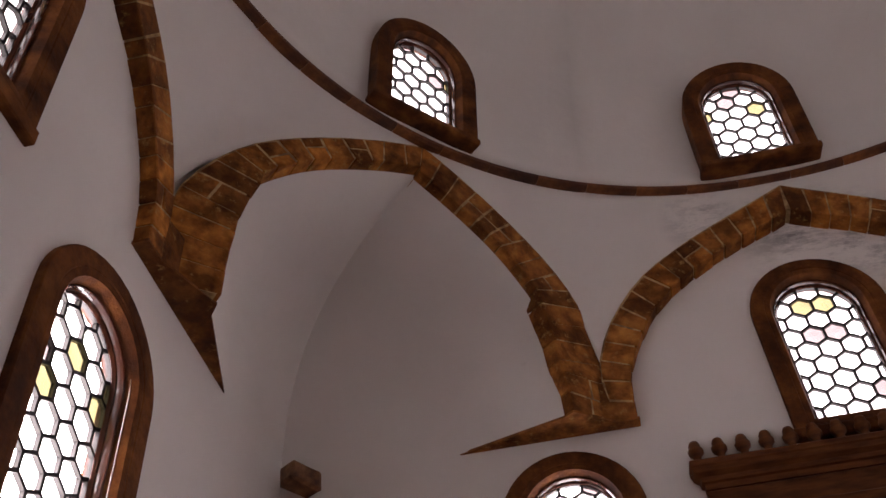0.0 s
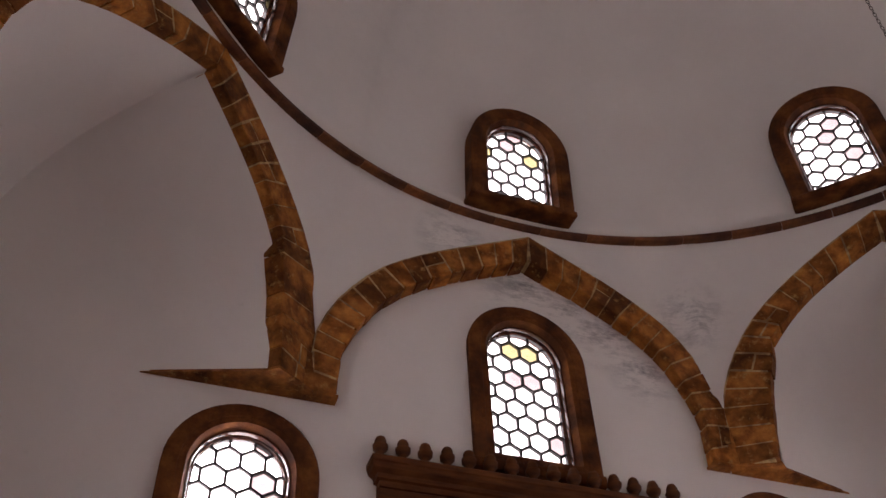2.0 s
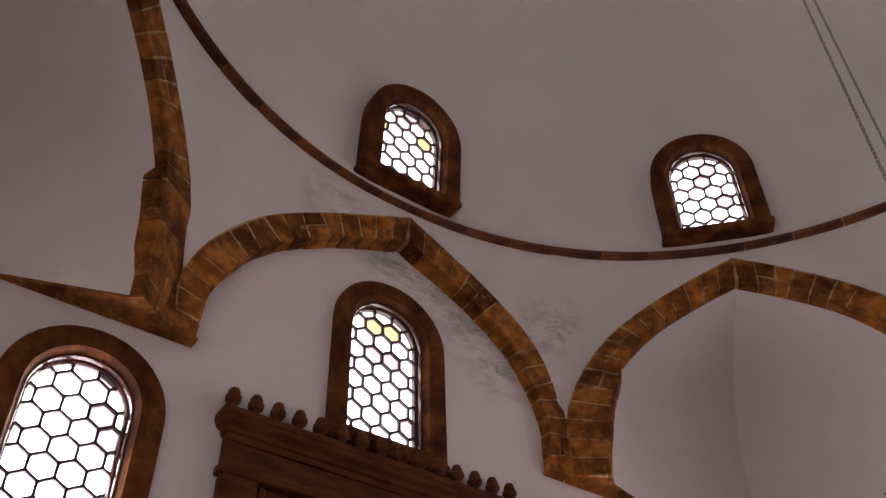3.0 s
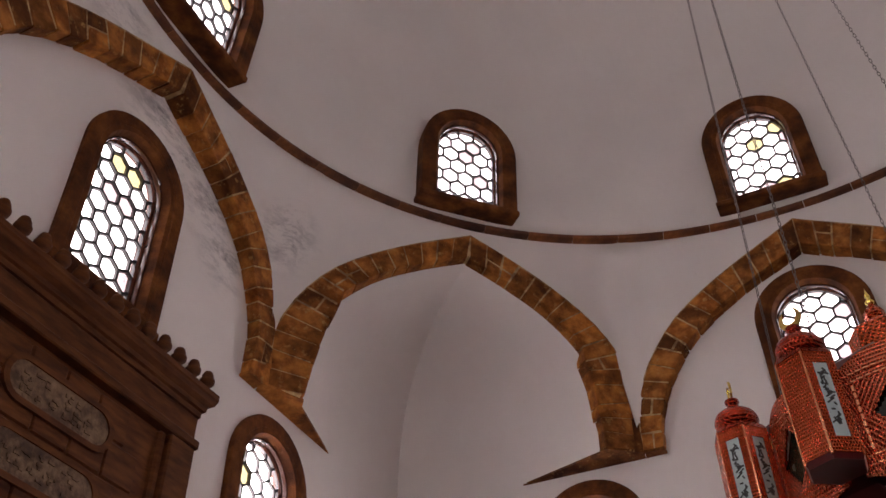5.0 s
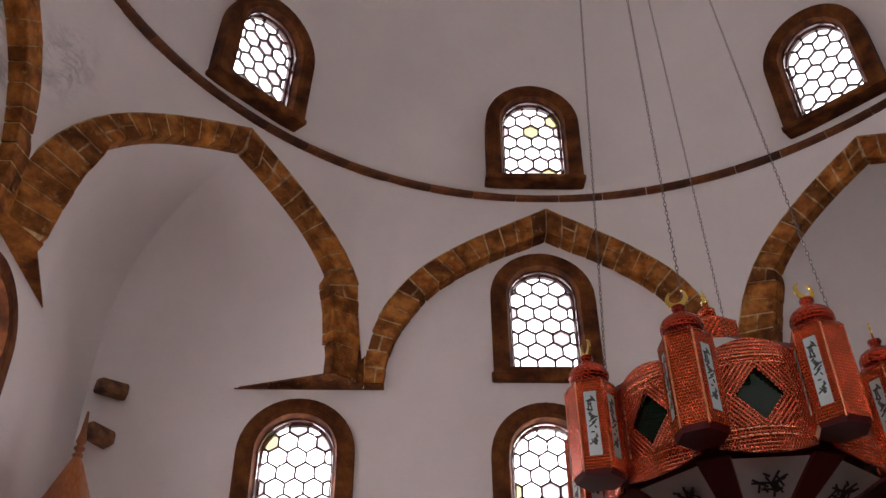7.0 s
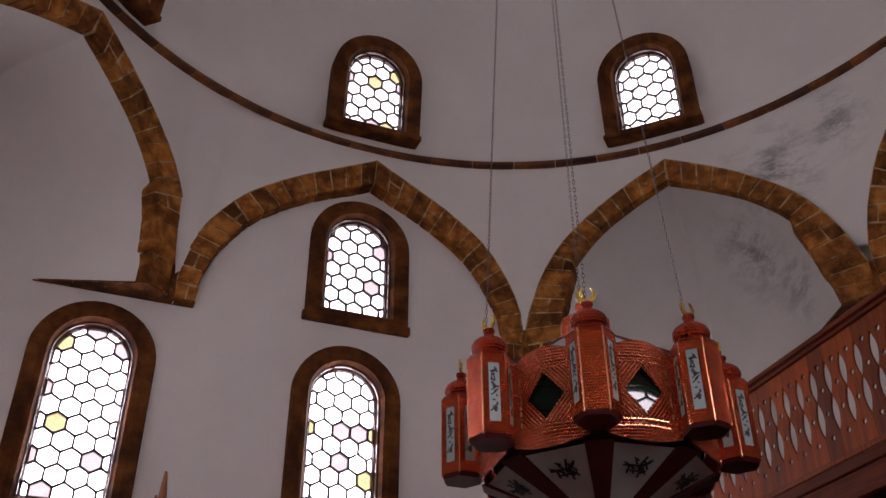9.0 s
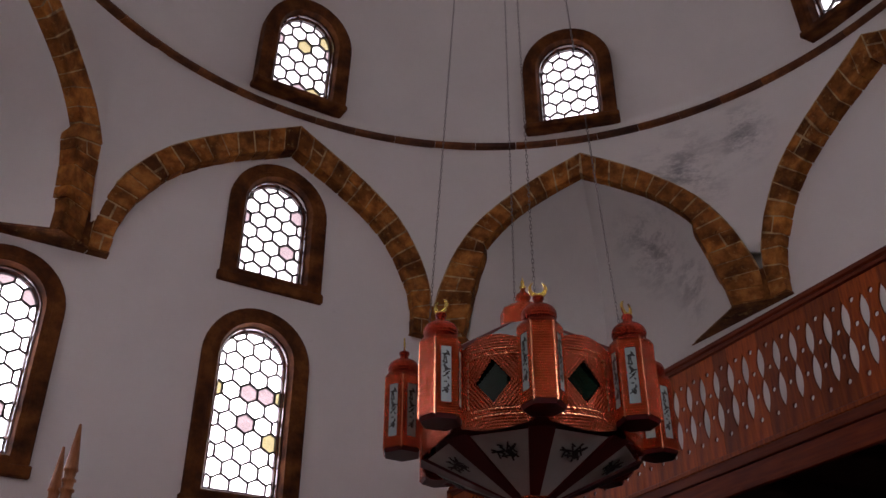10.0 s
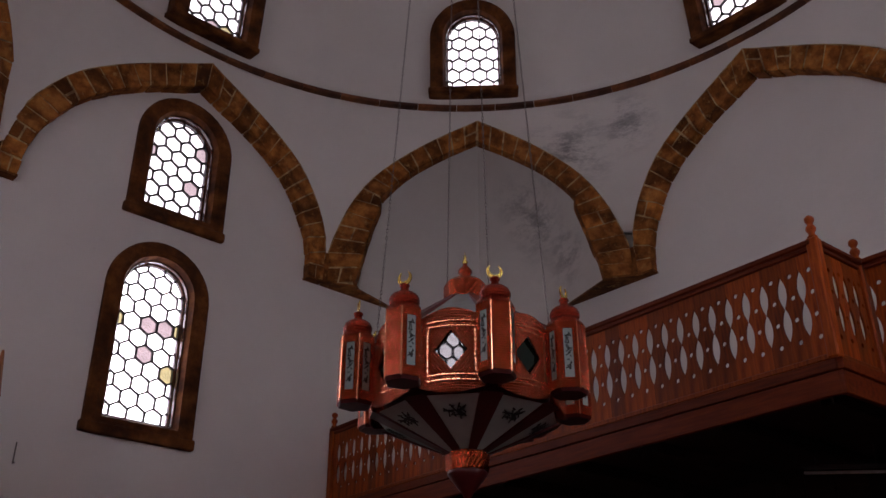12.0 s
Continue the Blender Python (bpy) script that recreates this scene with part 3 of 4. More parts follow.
for k, u, z0, h in WALL_WINDOWS:
    x, y = quarter(u, WALL[k], k)
    add_window(pose(x, y, z0, 0, 0, -90 * k) @ Matrix.Diagonal((1.15 if k == 3 and h > 2.2 else 1.0, 1, 1, 1)), h, "arched window in a brown stone frame, leaded white and yellow panes")
for c in range(8):
    a = math.pi / 4 * c
    out, off = (4.66 if c in (6, 7) else 4.60), (0.0 if c in (7, 0, 1) else -0.03)
    m = pose(out * math.sin(a) + off * math.cos(a), out * math.cos(a) - off * math.sin(a), 8.97 if c in (7, 0, 1) else 8.995, 5.5, 0, -45 * c)
    add_window(m @ Matrix.Diagonal((0.965, 1, 1, 1)), 1.505, "arched dome window in a brown stone frame with hexagonal panes")


# ---- arches of voussoirs ----
def voussoir(name, k8, quad, r_in, r_out, gap=0.011):
    """A stone over a quad of points in u, z (inner foot, inner head, outer head, outer foot)."""
    q = [Vector(p) for p in quad]
    mid = sum(q, Vector((0, 0))) / 4
    q = [p + (mid - p).normalized() * gap * 1.3 for p in q]
    ch = 0.010
    inner = [p + (mid - p).normalized() * ch for p in q]
    verts = [(p.x, r_out + skew(k8, p.x), p.y) for p in q] + [(p.x, r_in + ch * 0.8 + skew(k8, p.x) - inset(k8, p.y), p.y) for p in q] + \
            [(p.x, r_in + skew(k8, p.x) - inset(k8, p.y), p.y) for p in inner]
    faces = [(8, 9, 10, 11), (0, 1, 2, 3)]
    for i in range(4):
        j = (i + 1) % 4
        faces += [(i, j, j + 4, i + 4), (i + 4, j + 4, j + 8, i + 8)]
    return mesh_of(name, verts, faces, STONE)


def add_arch(k8):
    corner = k8 % 2 == 1
    outs, ins = along(SQ_OUT if corner else WALL_OUT, N_HALF), along(SQ_IN if corner else WALL_IN, N_HALF)
    wide = along(SQ_WIDE, 12)
    label = "pointed squinch arch of brown sandstone voussoirs with pale joints" if corner else "pointed wall arch of brown sandstone voussoirs with pale joints"
    arch = empty("stone_arch", pose(0, 0, 0, 0, 0, -45 * k8), label, "arch", "octagon arches")
    rnd = random.Random(k8 + 3)
    if corner:
        for p in ins:
            if p[1] < 7.44:
                for e, f in zip(wide, wide[1:]):
                    if e[1] - 1e-6 <= p[1] <= f[1] + 1e-6:
                        p[0] = e[0] + (f[0] - e[0]) * (p[1] - e[1]) / (f[1] - e[1])
    back = A + (0.10 if not corner else 0.16)
    # mortar core, set a little back from the stones
    verts, faces = [], []
    li, lo = half_line(k8, ins, -1), half_line(k8, outs, -1, True)
    ri, ro = half_line(k8, ins, 1), half_line(k8, outs, 1, True)
    full_i, full_o = li + ri[-2::-1], lo + ro[-2::-1]
    for a, c in zip(full_i, full_o):
        q = a.lerp(c, 0.10)
        s, so = skew(k8, q[0]), skew(k8, c[0])
        verts += [(q[0], A - face(k8) + 0.003 + s - inset(k8, q[1]), q[1]), (c[0], A - face(k8) + 0.003 + so - inset(k8, c[1]), c[1]), (c[0], back + so, c[1]), (q[0], back + s, q[1])]
    m = len(full_i)
    for i in range(m - 1):
        for e in range(4):
            f = (e + 1) % 4
            faces.append((4 * i + e, 4 * i + f, 4 * i + 4 + f, 4 * i + 4 + e))
    faces += [(0, 1, 2, 3), (4 * m - 4, 4 * m - 3, 4 * m - 2, 4 * m - 1)]
    part("mortar_bed", mesh_of("mortar_bed", verts, faces, MORTAR), arch, "pale lime mortar between the stones")
    for side in (-1, 1):
        # joints wander a little from stone to stone
        lean = [0.0] + [rnd.uniform(-0.22, 0.22) for _ in range(N_HALF - 1)] + [0.0]
        hi, ho = half_line(k8, ins, side), half_line(k8, outs, side, True)
        def joint(i, f):
            p = hi[i].lerp(ho[i], f)
            j = min(max(i + (1 if lean[i] > 0 else -1), 0), N_HALF)
            p = p.lerp(hi[j].lerp(ho[j], f), abs(lean[i]) * (1 - f))
            return p + Vector((rnd.uniform(-0.006, 0.006), rnd.uniform(-0.006, 0.006))) * (0 if i in (0, N_HALF) else 1)
        for i in range(N_HALF):
            pr = A - face(k8) - rnd.random() * 0.008
            cuts = [0.0, 1.0]
            if rnd.random() < (0.22 if corner else 0.08):
                cuts = [0.0, rnd.uniform(0.4, 0.6), 1.0]
            for f0, f1 in zip(cuts, cuts[1:]):
                q = [joint(i, f0), joint(i + 1, f0), joint(i + 1, f1), joint(i, f1)]
                q = [tuple(p) for p in q]
                part("voussoir", voussoir("voussoir", k8, q, pr, back), arch)


for k8 in range(8):
    add_arch(k8)

# corbelled foot stones where two arches meet, tapering away along the wall under the vault
for k in range(4):
    for side in (-1, 1):
        s1, w0 = skew((2 * k) % 8, side * 2.0), WALL[k]
        w = lambda r: r + s1
        k8 = (2 * k + side) % 8
        s2 = skew(k8, -side * 1.6)
        tx = (3.60 if k == 3 and side > 0 else 3.47) * side
        pts = [(2.6 * side, w0 + 0.05), (1.835 * side, w0 + 0.05), (1.835 * side, w(A - FACE - 0.006)), (2.05 * side, w(A - FACE - 0.01))]
        far = 0.11 if side > 0 else 0.0
        e = arch_place(side % 8, -side * 1.60, A - 0.006 + s2 + far, 0)
        g = arch_place(side % 8, -side * 1.585, A + 0.11 + s2 + 1.2 * far, 0)
        pts += [(e[0], e[1]), (g[0], g[1]), (tx, w0 - 0.002), (tx, w0 + 0.05)]
        n = len(pts)
        verts = [(*quarter(x, y, k), FOOT - 0.012) for x, y in pts] + [(*quarter(x, y, k), FOOT + 0.012) for x, y in pts]
        faces = [tuple(range(n)), tuple(range(n, 2 * n))] + [(i, (i + 1) % n, (i + 1) % n + n, i + n) for i in range(n)]
        # haunch that fills the notch between the two arch feet
        h0, h1 = (1.95 * side, w(A - FACE + 0.012)), arch_place(side % 8, -side * 1.95, A + 0.012 + s2, 0)[:2]
        h2 = arch_place(side % 8, -side * 1.95, A + 0.14 + s2, 0)[:2]
        base = len(verts)
        for z in (FOOT, FOOT + 0.42):
            verts += [(*quarter(x, y, k), z) for x, y in (h0, h1, h2, (1.95 * side, w(A + 0.10)))]
        faces += [(base, base + 1, base + 2, base + 3), (base + 4, base + 5, base + 6, base + 7)] + [(base + i, base + (i + 1) % 4, base + (i + 1) % 4 + 4, base + i + 4) for i in range(4)]
        tagged(new("springer_stone", mesh_of("springer_stone", verts, faces, STONE)), "brown sandstone springer slab under two arch feet", "springer", "arch springers")

# ring cornice
ring = empty("dome_cornice", pose(0, 0, 0), "thin brown stone ring moulding under the dome", "cornice")
NS = 56
prof = [(0.10, -0.028), (0.0, -0.034), (-0.032, -0.023), (-0.042, 0.0), (-0.032, 0.027), (0.0, 0.036), (0.10, 0.034)]
verts, faces = [], []
for s in range(5):
    a = 2 * math.pi / NS * (s / 4 - 0.5) * 0.985
    verts += [((RING_R + r) * math.sin(a), (RING_R + r) * math.cos(a), RING_Z + z) for r, z in prof]
k = len(prof)
for s in range(4):
    faces += [(s * k + i, s * k + (i + 1) % k, (s + 1) * k + (i + 1) % k, (s + 1) * k + i) for i in range(k)]
faces += [tuple(range(k)), tuple(range(4 * k, 5 * k))]
ring_me = mesh_of("ring_stone", verts, faces, RING_STONE)
for i in range(NS):
    part("ring_stone", ring_me, ring, m=pose(0, 0, 0, 0, 0, 360 / NS * i))

# ---- mihrab portal ----
def add_mihrab():
    cx = -0.07
    mih = empty("mihrab_portal", pose(cx, WALL[0], 0), "carved brown stone mihrab portal with a crested cornice", "mihrab")
    # cornice mouldings, stacked from the top
    def ledge(name, half, z0, z1, depth):
        bm = bmesh.new()
        box_into(bm, (0, -depth / 2 + 0.01, (z0 + z1) / 2), (2 * half, depth + 0.02, z1 - z0), None, min(0.012, (z1 - z0) * 0.3))
        part(name, finish(bm, name, MIHRAB_STONE), mih)
    ledge("cornice_top", 1.47, 5.72, 5.79, 0.20)
    prof = [(0.0, 5.72), (0.185, 5.72), (0.17, 5.68), (0.13, 5.65), (0.125, 5.61), (0.10, 5.60), (0.10, 5.55), (0.0, 5.55)]
    verts, faces = [], []
    for d, z in prof:
        h = 1.28 + d
        verts += [(-h, 0.0, z), (-h, -d - 0.002, z), (h, -d - 0.002, z), (h, 0.0, z)]
    for i in range(len(prof) - 1):
        for e in range(3):
            faces.append((4 * i + e, 4 * i + e + 1, 4 * i + 5 + e, 4 * i + 4 + e))
    part("cornice_moulding", mesh_of("cornice_moulding", verts, faces, MIHRAB_STONE), mih)
    ledge("frieze", 1.38, 5.34, 5.55, 0.085)
    ledge("architrave", 1.41, 5.26, 5.34, 0.12)
    for s in (-1, 1):
        bm = bmesh.new()
        box_into(bm, (s * 1.23, -0.05, 2.63), (0.30, 0.12, 5.26), None, 0.015)
        part("pilaster", finish(bm, "pilaster", MIHRAB_STONE), mih)
        bm = bmesh.new()
        box_into(bm, (s * 1.03, -0.035, 2.63), (0.08, 0.08, 5.25), None, 0.02)
        part("bead", finish(bm, "bead", MIHRAB_STONE), mih)
    bm = bmesh.new()
    box_into(bm, (0, -0.01, 2.64), (2.2, 0.03, 5.28), None)
    part("field", finish(bm, "field", MIHRAB_STONE), mih)
    # coursed blocks and carved medallions in the field
    for row in range(5):
        z = 5.08 - row * 0.30
        off = 0.0 if row % 2 else 0.17
        for i in range(-3, 4):
            x = i * 0.34 + off
            if abs(x) > 0.83:
                continue
            me = box_mesh("stone_block", (x, -0.036, z), (0.325, 0.025, 0.285), MIHRAB_STONE, 0.01)
            part("stone_block", me, mih)
    # oblong carved cartouches with rounded ends, a raised rim and worn relief
    def oblong(half, high, n=10):
        r = high / 2
        pts = [((half - r) + r * math.cos(a), r * math.sin(a)) for a in [math.pi * (k / n - 0.5) for k in range(n + 1)]]
        return pts + [(-x, -z) for x, z in pts]
    rnd = random.Random(9)
    for z in (4.93, 4.42):
        rim = sheet("cartouche_rim", [(x, z + q) for x, q in oblong(0.53, 0.36)], [[(x, z + q) for x, q in oblong(0.48, 0.27)]], [],
                    lambda x, q: (x, -0.075, q), lambda x, q: (x, -0.03, q), MIHRAB_STONE)
        cart = part("cartouche", prism("cartouche", [(x, z + q) for x, q in oblong(0.485, 0.275)], -0.062, -0.03, PALE_STONE), mih, "worn pale carved stone cartouche")
        part("rim", rim, cart)
        bm = bmesh.new()
        for k in range(46):
            box_into(bm, (rnd.uniform(-0.36, 0.36), -0.064, z + rnd.uniform(-0.09, 0.09)), (rnd.uniform(0.015, 0.06), 0.012, rnd.uniform(0.012, 0.03)), None)
        tagged(part("carving", finish(bm, "carving", PALE_STONE), cart), kind="stuff")
    mer = lathe("merlon", [(0.055, 0.0), (0.062, 0.02), (0.036, 0.04), (0.034, 0.065), (0.064, 0.10), (0.068, 0.135), (0.05, 0.16), (0.052, 0.18), (0.036, 0.215), (0.0, 0.235)], MIHRAB_STONE, 10)
    for i in range(15):
        part("merlon", mer, mih, m=pose(-1.38 + i * 2.76 / 14, -0.10, 5.788))


add_mihrab()

# ---- corbel stones in the corners ----
rnd = random.Random(5)


def add_corbel(x, y, z, rz, size):
    bm = bmesh.new()
    box_into(bm, (0, 0, 0), (0.22 * size, 0.34, 0.21 * size), None, 0.03)
    for v in bm.verts:
        v.co += Vector((rnd.uniform(-0.012, 0.012), rnd.uniform(-0.012, 0.012), rnd.uniform(-0.02, 0.02)))
    ob = new("corbel_stone", finish(bm, "corbel_stone", CORBEL_STONE))
    ob.matrix_basis = pose(x, y, z, 0, 0, rz)
    tagged(ob, "rough brown corbel stone jutting from the corner", "corbel", "corner corbels")


for x, y, z, rz, size in ((4.87, 4.72, 6.22, 40, 0.75), (4.87, 4.75, 5.68, 60, 0.75), (-4.91, 4.86, 6.22, -35, 1.0), (-5.02, 4.80, 5.60, -60, 1.0)):
    add_corbel(x, y, z, rz, size)


# ---- gallery ----
GY, GX, GB = -2.0, -1.53, -2.62     # front, step in plan, set-back front
G0, G1, GR = 3.315, 3.53, 4.47        # underside, deck, rail top
GE = 5.3                             # its ends are built into the walls
GM = Matrix.Translation((GX, GY, 0)) @ pose(0, 0, 0, 0, 0, -3.65) @ Matrix.Translation((-GX, -GY, 0))     # it runs slightly askew


def add_gallery():
    deck = empty("gallery_deck", GM, "brown timber gallery deck with a deep fascia", "gallery")
    # boarding and joists carry the underside's shade in their colour
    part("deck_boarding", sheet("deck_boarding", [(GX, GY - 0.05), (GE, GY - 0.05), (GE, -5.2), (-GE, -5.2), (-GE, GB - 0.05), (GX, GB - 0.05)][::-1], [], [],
                                lambda x, y: (x, y, G0 + 0.05), lambda x, y: (x, y, G1 - 0.02), SHADED_WOOD), deck)
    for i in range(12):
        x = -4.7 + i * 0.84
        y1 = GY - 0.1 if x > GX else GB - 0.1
        part("joist", box_mesh("joist", (x, (y1 - A) / 2, G0), (0.10, y1 + A, 0.12), SHADED_WOOD, 0.01), deck)
    for z0, z1, pr in ((G0 - 0.04, G0 + 0.13, 0.0), (G0 + 0.135, G1, 0.014)):
        part("fascia", box_mesh("fascia", ((GX + GE) / 2, GY - 0.02 + pr, (z0 + z1) / 2), (GE - GX, 0.05, z1 - z0), GALLERY_DARK, 0.006), deck)
        part("fascia", box_mesh("fascia", (GX - 0.005 - pr, (GY + GB) / 2, (z0 + z1) / 2), (0.05, GY - GB, z1 - z0), GALLERY_DARK, 0.006), deck)
        part("fascia", box_mesh("fascia", ((GX - GE) / 2 - 0.03, GB - 0.02 + pr, (z0 + z1) / 2), (GE + GX - 0.06, 0.05, z1 - z0), GALLERY_DARK, 0.006), deck)
    # fretted board, 0.15 m wide
    wd, h = 0.160, GR - G1 - 0.06
    def edge(z):
        c = 0.0
        for a, b, dep in ((0.23, 0.53, 0.037), (0.53, 0.81, 0.037)):
            f = (z / h - a) / (b - a)
            if 0 < f < 1:
                c = dep * math.sin(math.pi * f) ** 0.8
        return wd / 2 - 0.001 - c
    zs = [h * i / 40 for i in range(41)]
    outline = [(edge(z), z) for z in zs] + [(-edge(z), z) for z in reversed(zs)]
    holes = [[(0.020 * math.cos(2 * math.pi * i / 10), h * f + 0.020 * math.sin(2 * math.pi * i / 10)) for i in range(10)] for f in (0.20, 0.40, 0.60, 0.80)]
    board = sheet("board", outline, holes, [], lambda x, z: (x, -0.008, z), lambda x, z: (x, 0.008, z), GALLERY_WOOD)
    def run(x0, y0, x1, y1):
        ln = math.hypot(x1 - x0, y1 - y0)
        ang = math.degrees(math.atan2(y1 - y0, x1 - x0))
        bal = empty("balustrade", GM @ pose(x0, y0, G1, 0, 0, ang), "orange-brown wooden balustrade of fretted boards with lens-shaped gaps", "balustrade", "gallery balustrade")
        k = max(1, round(ln / wd))
        for i in range(k):
            part("board", board, bal, m=Matrix.Translation(((i + 0.5) * ln / k, 0, 0.01)) @ Matrix.Diagonal((ln / k / wd, 1, 1, 1)))
        bm = bmesh.new()
        box_into(bm, (ln / 2, 0, GR - G1 - 0.035), (ln, 0.10, 0.05), None, 0.012)
        box_into(bm, (ln / 2, 0, GR - G1 - 0.075), (ln, 0.06, 0.035), None, 0.006)
        part("handrail", finish(bm, "handrail", GALLERY_DARK), bal)
        part("bottom_rail", box_mesh("bottom_rail", (ln / 2, 0, 0.02), (ln, 0.05, 0.045), GALLERY_WOOD, 0.008), bal)
    run(5.02, GY, GX, GY)
    run(GX, GY - 0.05, GX, GB)
    run(GX - 0.05, GB, -A, GB)
    knob = [(0.035, 0.0), (0.04, 0.012), (0.026, 0.025), (0.024, 0.05), (0.036, 0.065), (0.04, 0.085), (0.03, 0.105), (0.02, 0.115), (0.024, 0.125), (0.037, 0.15), (0.036, 0.17), (0.02, 0.188), (0.0, 0.192)]
    for x, y in ((GX, GY), (GX, GB), (5.0, GY)):
        post = empty("newel_post", GM @ pose(x, y, G1), "square orange-brown newel post with a turned knob", "newel", "gallery newels")
        part("shaft", box_mesh("shaft", (0, 0, (GR - G1) / 2), (0.09, 0.09, GR - G1), GALLERY_WOOD, 0.012), post)
        part("knob", lathe("knob", knob, GALLERY_WOOD, 14), post, m=pose(0, 0, GR - G1))


add_gallery()

# dark boards added under the gallery, standing for the shade on the wall there
shade_wall = empty("shade_partition", pose(0, -4.3, 0), "added dark boards standing for the shade under the gallery", "partition")
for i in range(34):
    part("panel_board", box_mesh("panel_board", (-5.0 + 0.3 * i + 0.05, 0.004 * (i % 3), 1.67), (0.295, 0.04, 3.34), SHADED_WOOD, 0.008), shade_wall)

# strip light under the gallery
tube = empty("strip_light", pose(-0.72, -3.64, 3.16, 0, 0, 43), "white unlit strip light under the gallery", "ceiling light")
part("housing", box_mesh("housing", (0, 0, 0.02), (0.75, 0.05, 0.035), STEEL, 0.012), tube)
for x in (-0.25, 0.25):
    part("hanger", lathe("hanger", [(0.006, 0.03), (0.006, 0.30)], STEEL, 8), tube, m=pose(x, 0, 0))
part("tube", lathe("tube", [(0.012, -0.36), (0.014, -0.35), (0.014, 0.35), (0.012, 0.36)], WHITE_PAINT, 10), tube, m=pose(0, 0, -0.03, 0, 90, 0))


# ---- minbar ----
def add_minbar():
    mb = empty("minbar", pose(4.02, 0, 0), "orange-brown wooden pulpit with turned spires", "minbar")
    spire = [(0.055, 0.0), (0.058, 0.30), (0.045, 0.31), (0.045, 0.37), (0.06, 0.38), (0.06, 0.395), (0.042, 0.405), (0.046, 0.455), (0.058, 0.462), (0.058, 0.476), (0.042, 0.49), (0.048, 0.545),
             (0.06, 0.55), (0.055, 0.565), (0.05, 0.60), (0.042, 0.68), (0.028, 0.80), (0.014, 0.92), (0.01, 0.94), (0.0, 0.945)]
    for x in (-0.33, 0.33):
        part("gate_post", box_mesh("gate_post", (x, 1.95, 1.55), (0.10, 0.10, 3.1), MINBAR_WOOD, 0.012), mb)
        part("spire", lathe("spire", spire, MINBAR_WOOD, 14), mb, m=pose(x, 1.95, 3.09))
    part("lintel", box_mesh("lintel", (0, 1.95, 2.55), (0.56, 0.07, 0.35), MINBAR_WOOD, 0.015), mb)
    for x in (-0.36, 0.36):
        part("side_panel", sheet("side_panel", [(2.0, 0), (4.9, 0), (4.9, 2.6), (4.1, 2.6), (2.0, 0.6)], [], [],
                                 lambda y, z: (x - 0.02, y, z), lambda y, z: (x + 0.02, y, z), MINBAR_WOOD), mb)
    for i in range(9):
        part("step", box_mesh("step", (0, 2.12 + i * 0.24, 0.1 + i * 0.1), (0.68, 0.24, 0.2 + i * 0.2), MINBAR_WOOD, 0.008), mb)
    for x in (-0.34, 0.34):
        for y in (4.25, 4.93):
            part("canopy_post", box_mesh("canopy_post", (x, y, 2.9), (0.07, 0.07, 2.2), MINBAR_WOOD, 0.01), mb)
    part("canopy_frame", box_mesh("canopy_frame", (0, 4.59, 4.03), (0.80, 0.80, 0.16), MINBAR_WOOD, 0.02), mb)
    part("canopy_roof", lathe("canopy_roof", [(0.46, 4.10), (0.40, 4.2), (0.22, 4.62), (0.07, 4.98), (0.035, 5.05)], MINBAR_WOOD, 8, (0, 4.59), False), mb)
    tip = [(0.035, 0.0), (0.05, 0.02), (0.05, 0.035), (0.03, 0.05), (0.034, 0.08), (0.05, 0.09), (0.05, 0.105), (0.03, 0.12), (0.034, 0.15), (0.048, 0.16), (0.046, 0.18), (0.03, 0.25), (0.012, 0.47), (0.0, 0.48)]
    part("canopy_spire", lathe("canopy_spire", tip, MINBAR_WOOD, 14, (0, 4.59)), mb, m=pose(0, 0, 5.04))


add_minbar()

# hook on the east wall
bm = bmesh.new()
box_into(bm, (-0.012, 0, 0), (0.012, 0.012, 0.20))
box_into(bm, (-0.03, 0, -0.10), (0.05, 0.012, 0.012))
ob = new("wall_hook", finish(bm, "wall_hook", STEEL))
ob.matrix_basis = pose(WALL[1], 1.26, 3.54)
tagged(ob, "small dark iron hook on the plaster wall", "hook")


# ---- chandelier ----
CX, CY = 0.25, -0.114
C_TURN = 29.8      # bearing of one lantern, degrees clockwise from north


def strokes(bm, x0, x1, z0, z1, y, rnd, n, th=0.006):
    """Short ink bars that stand for lettering."""
    for i in range(n):
        cx, cz = rnd.uniform(x0, x1), rnd.uniform(z0, z1)
        ln, a = rnd.uniform(0.014, 0.04), rnd.choice((0, 90, 25, -35, 90, 60))
        box_into(bm, (0, 0, 0), (ln, 0.002, th), Matrix.Translation((cx, y, cz)) @ pose(0, 0, 0, 0, a, 0))


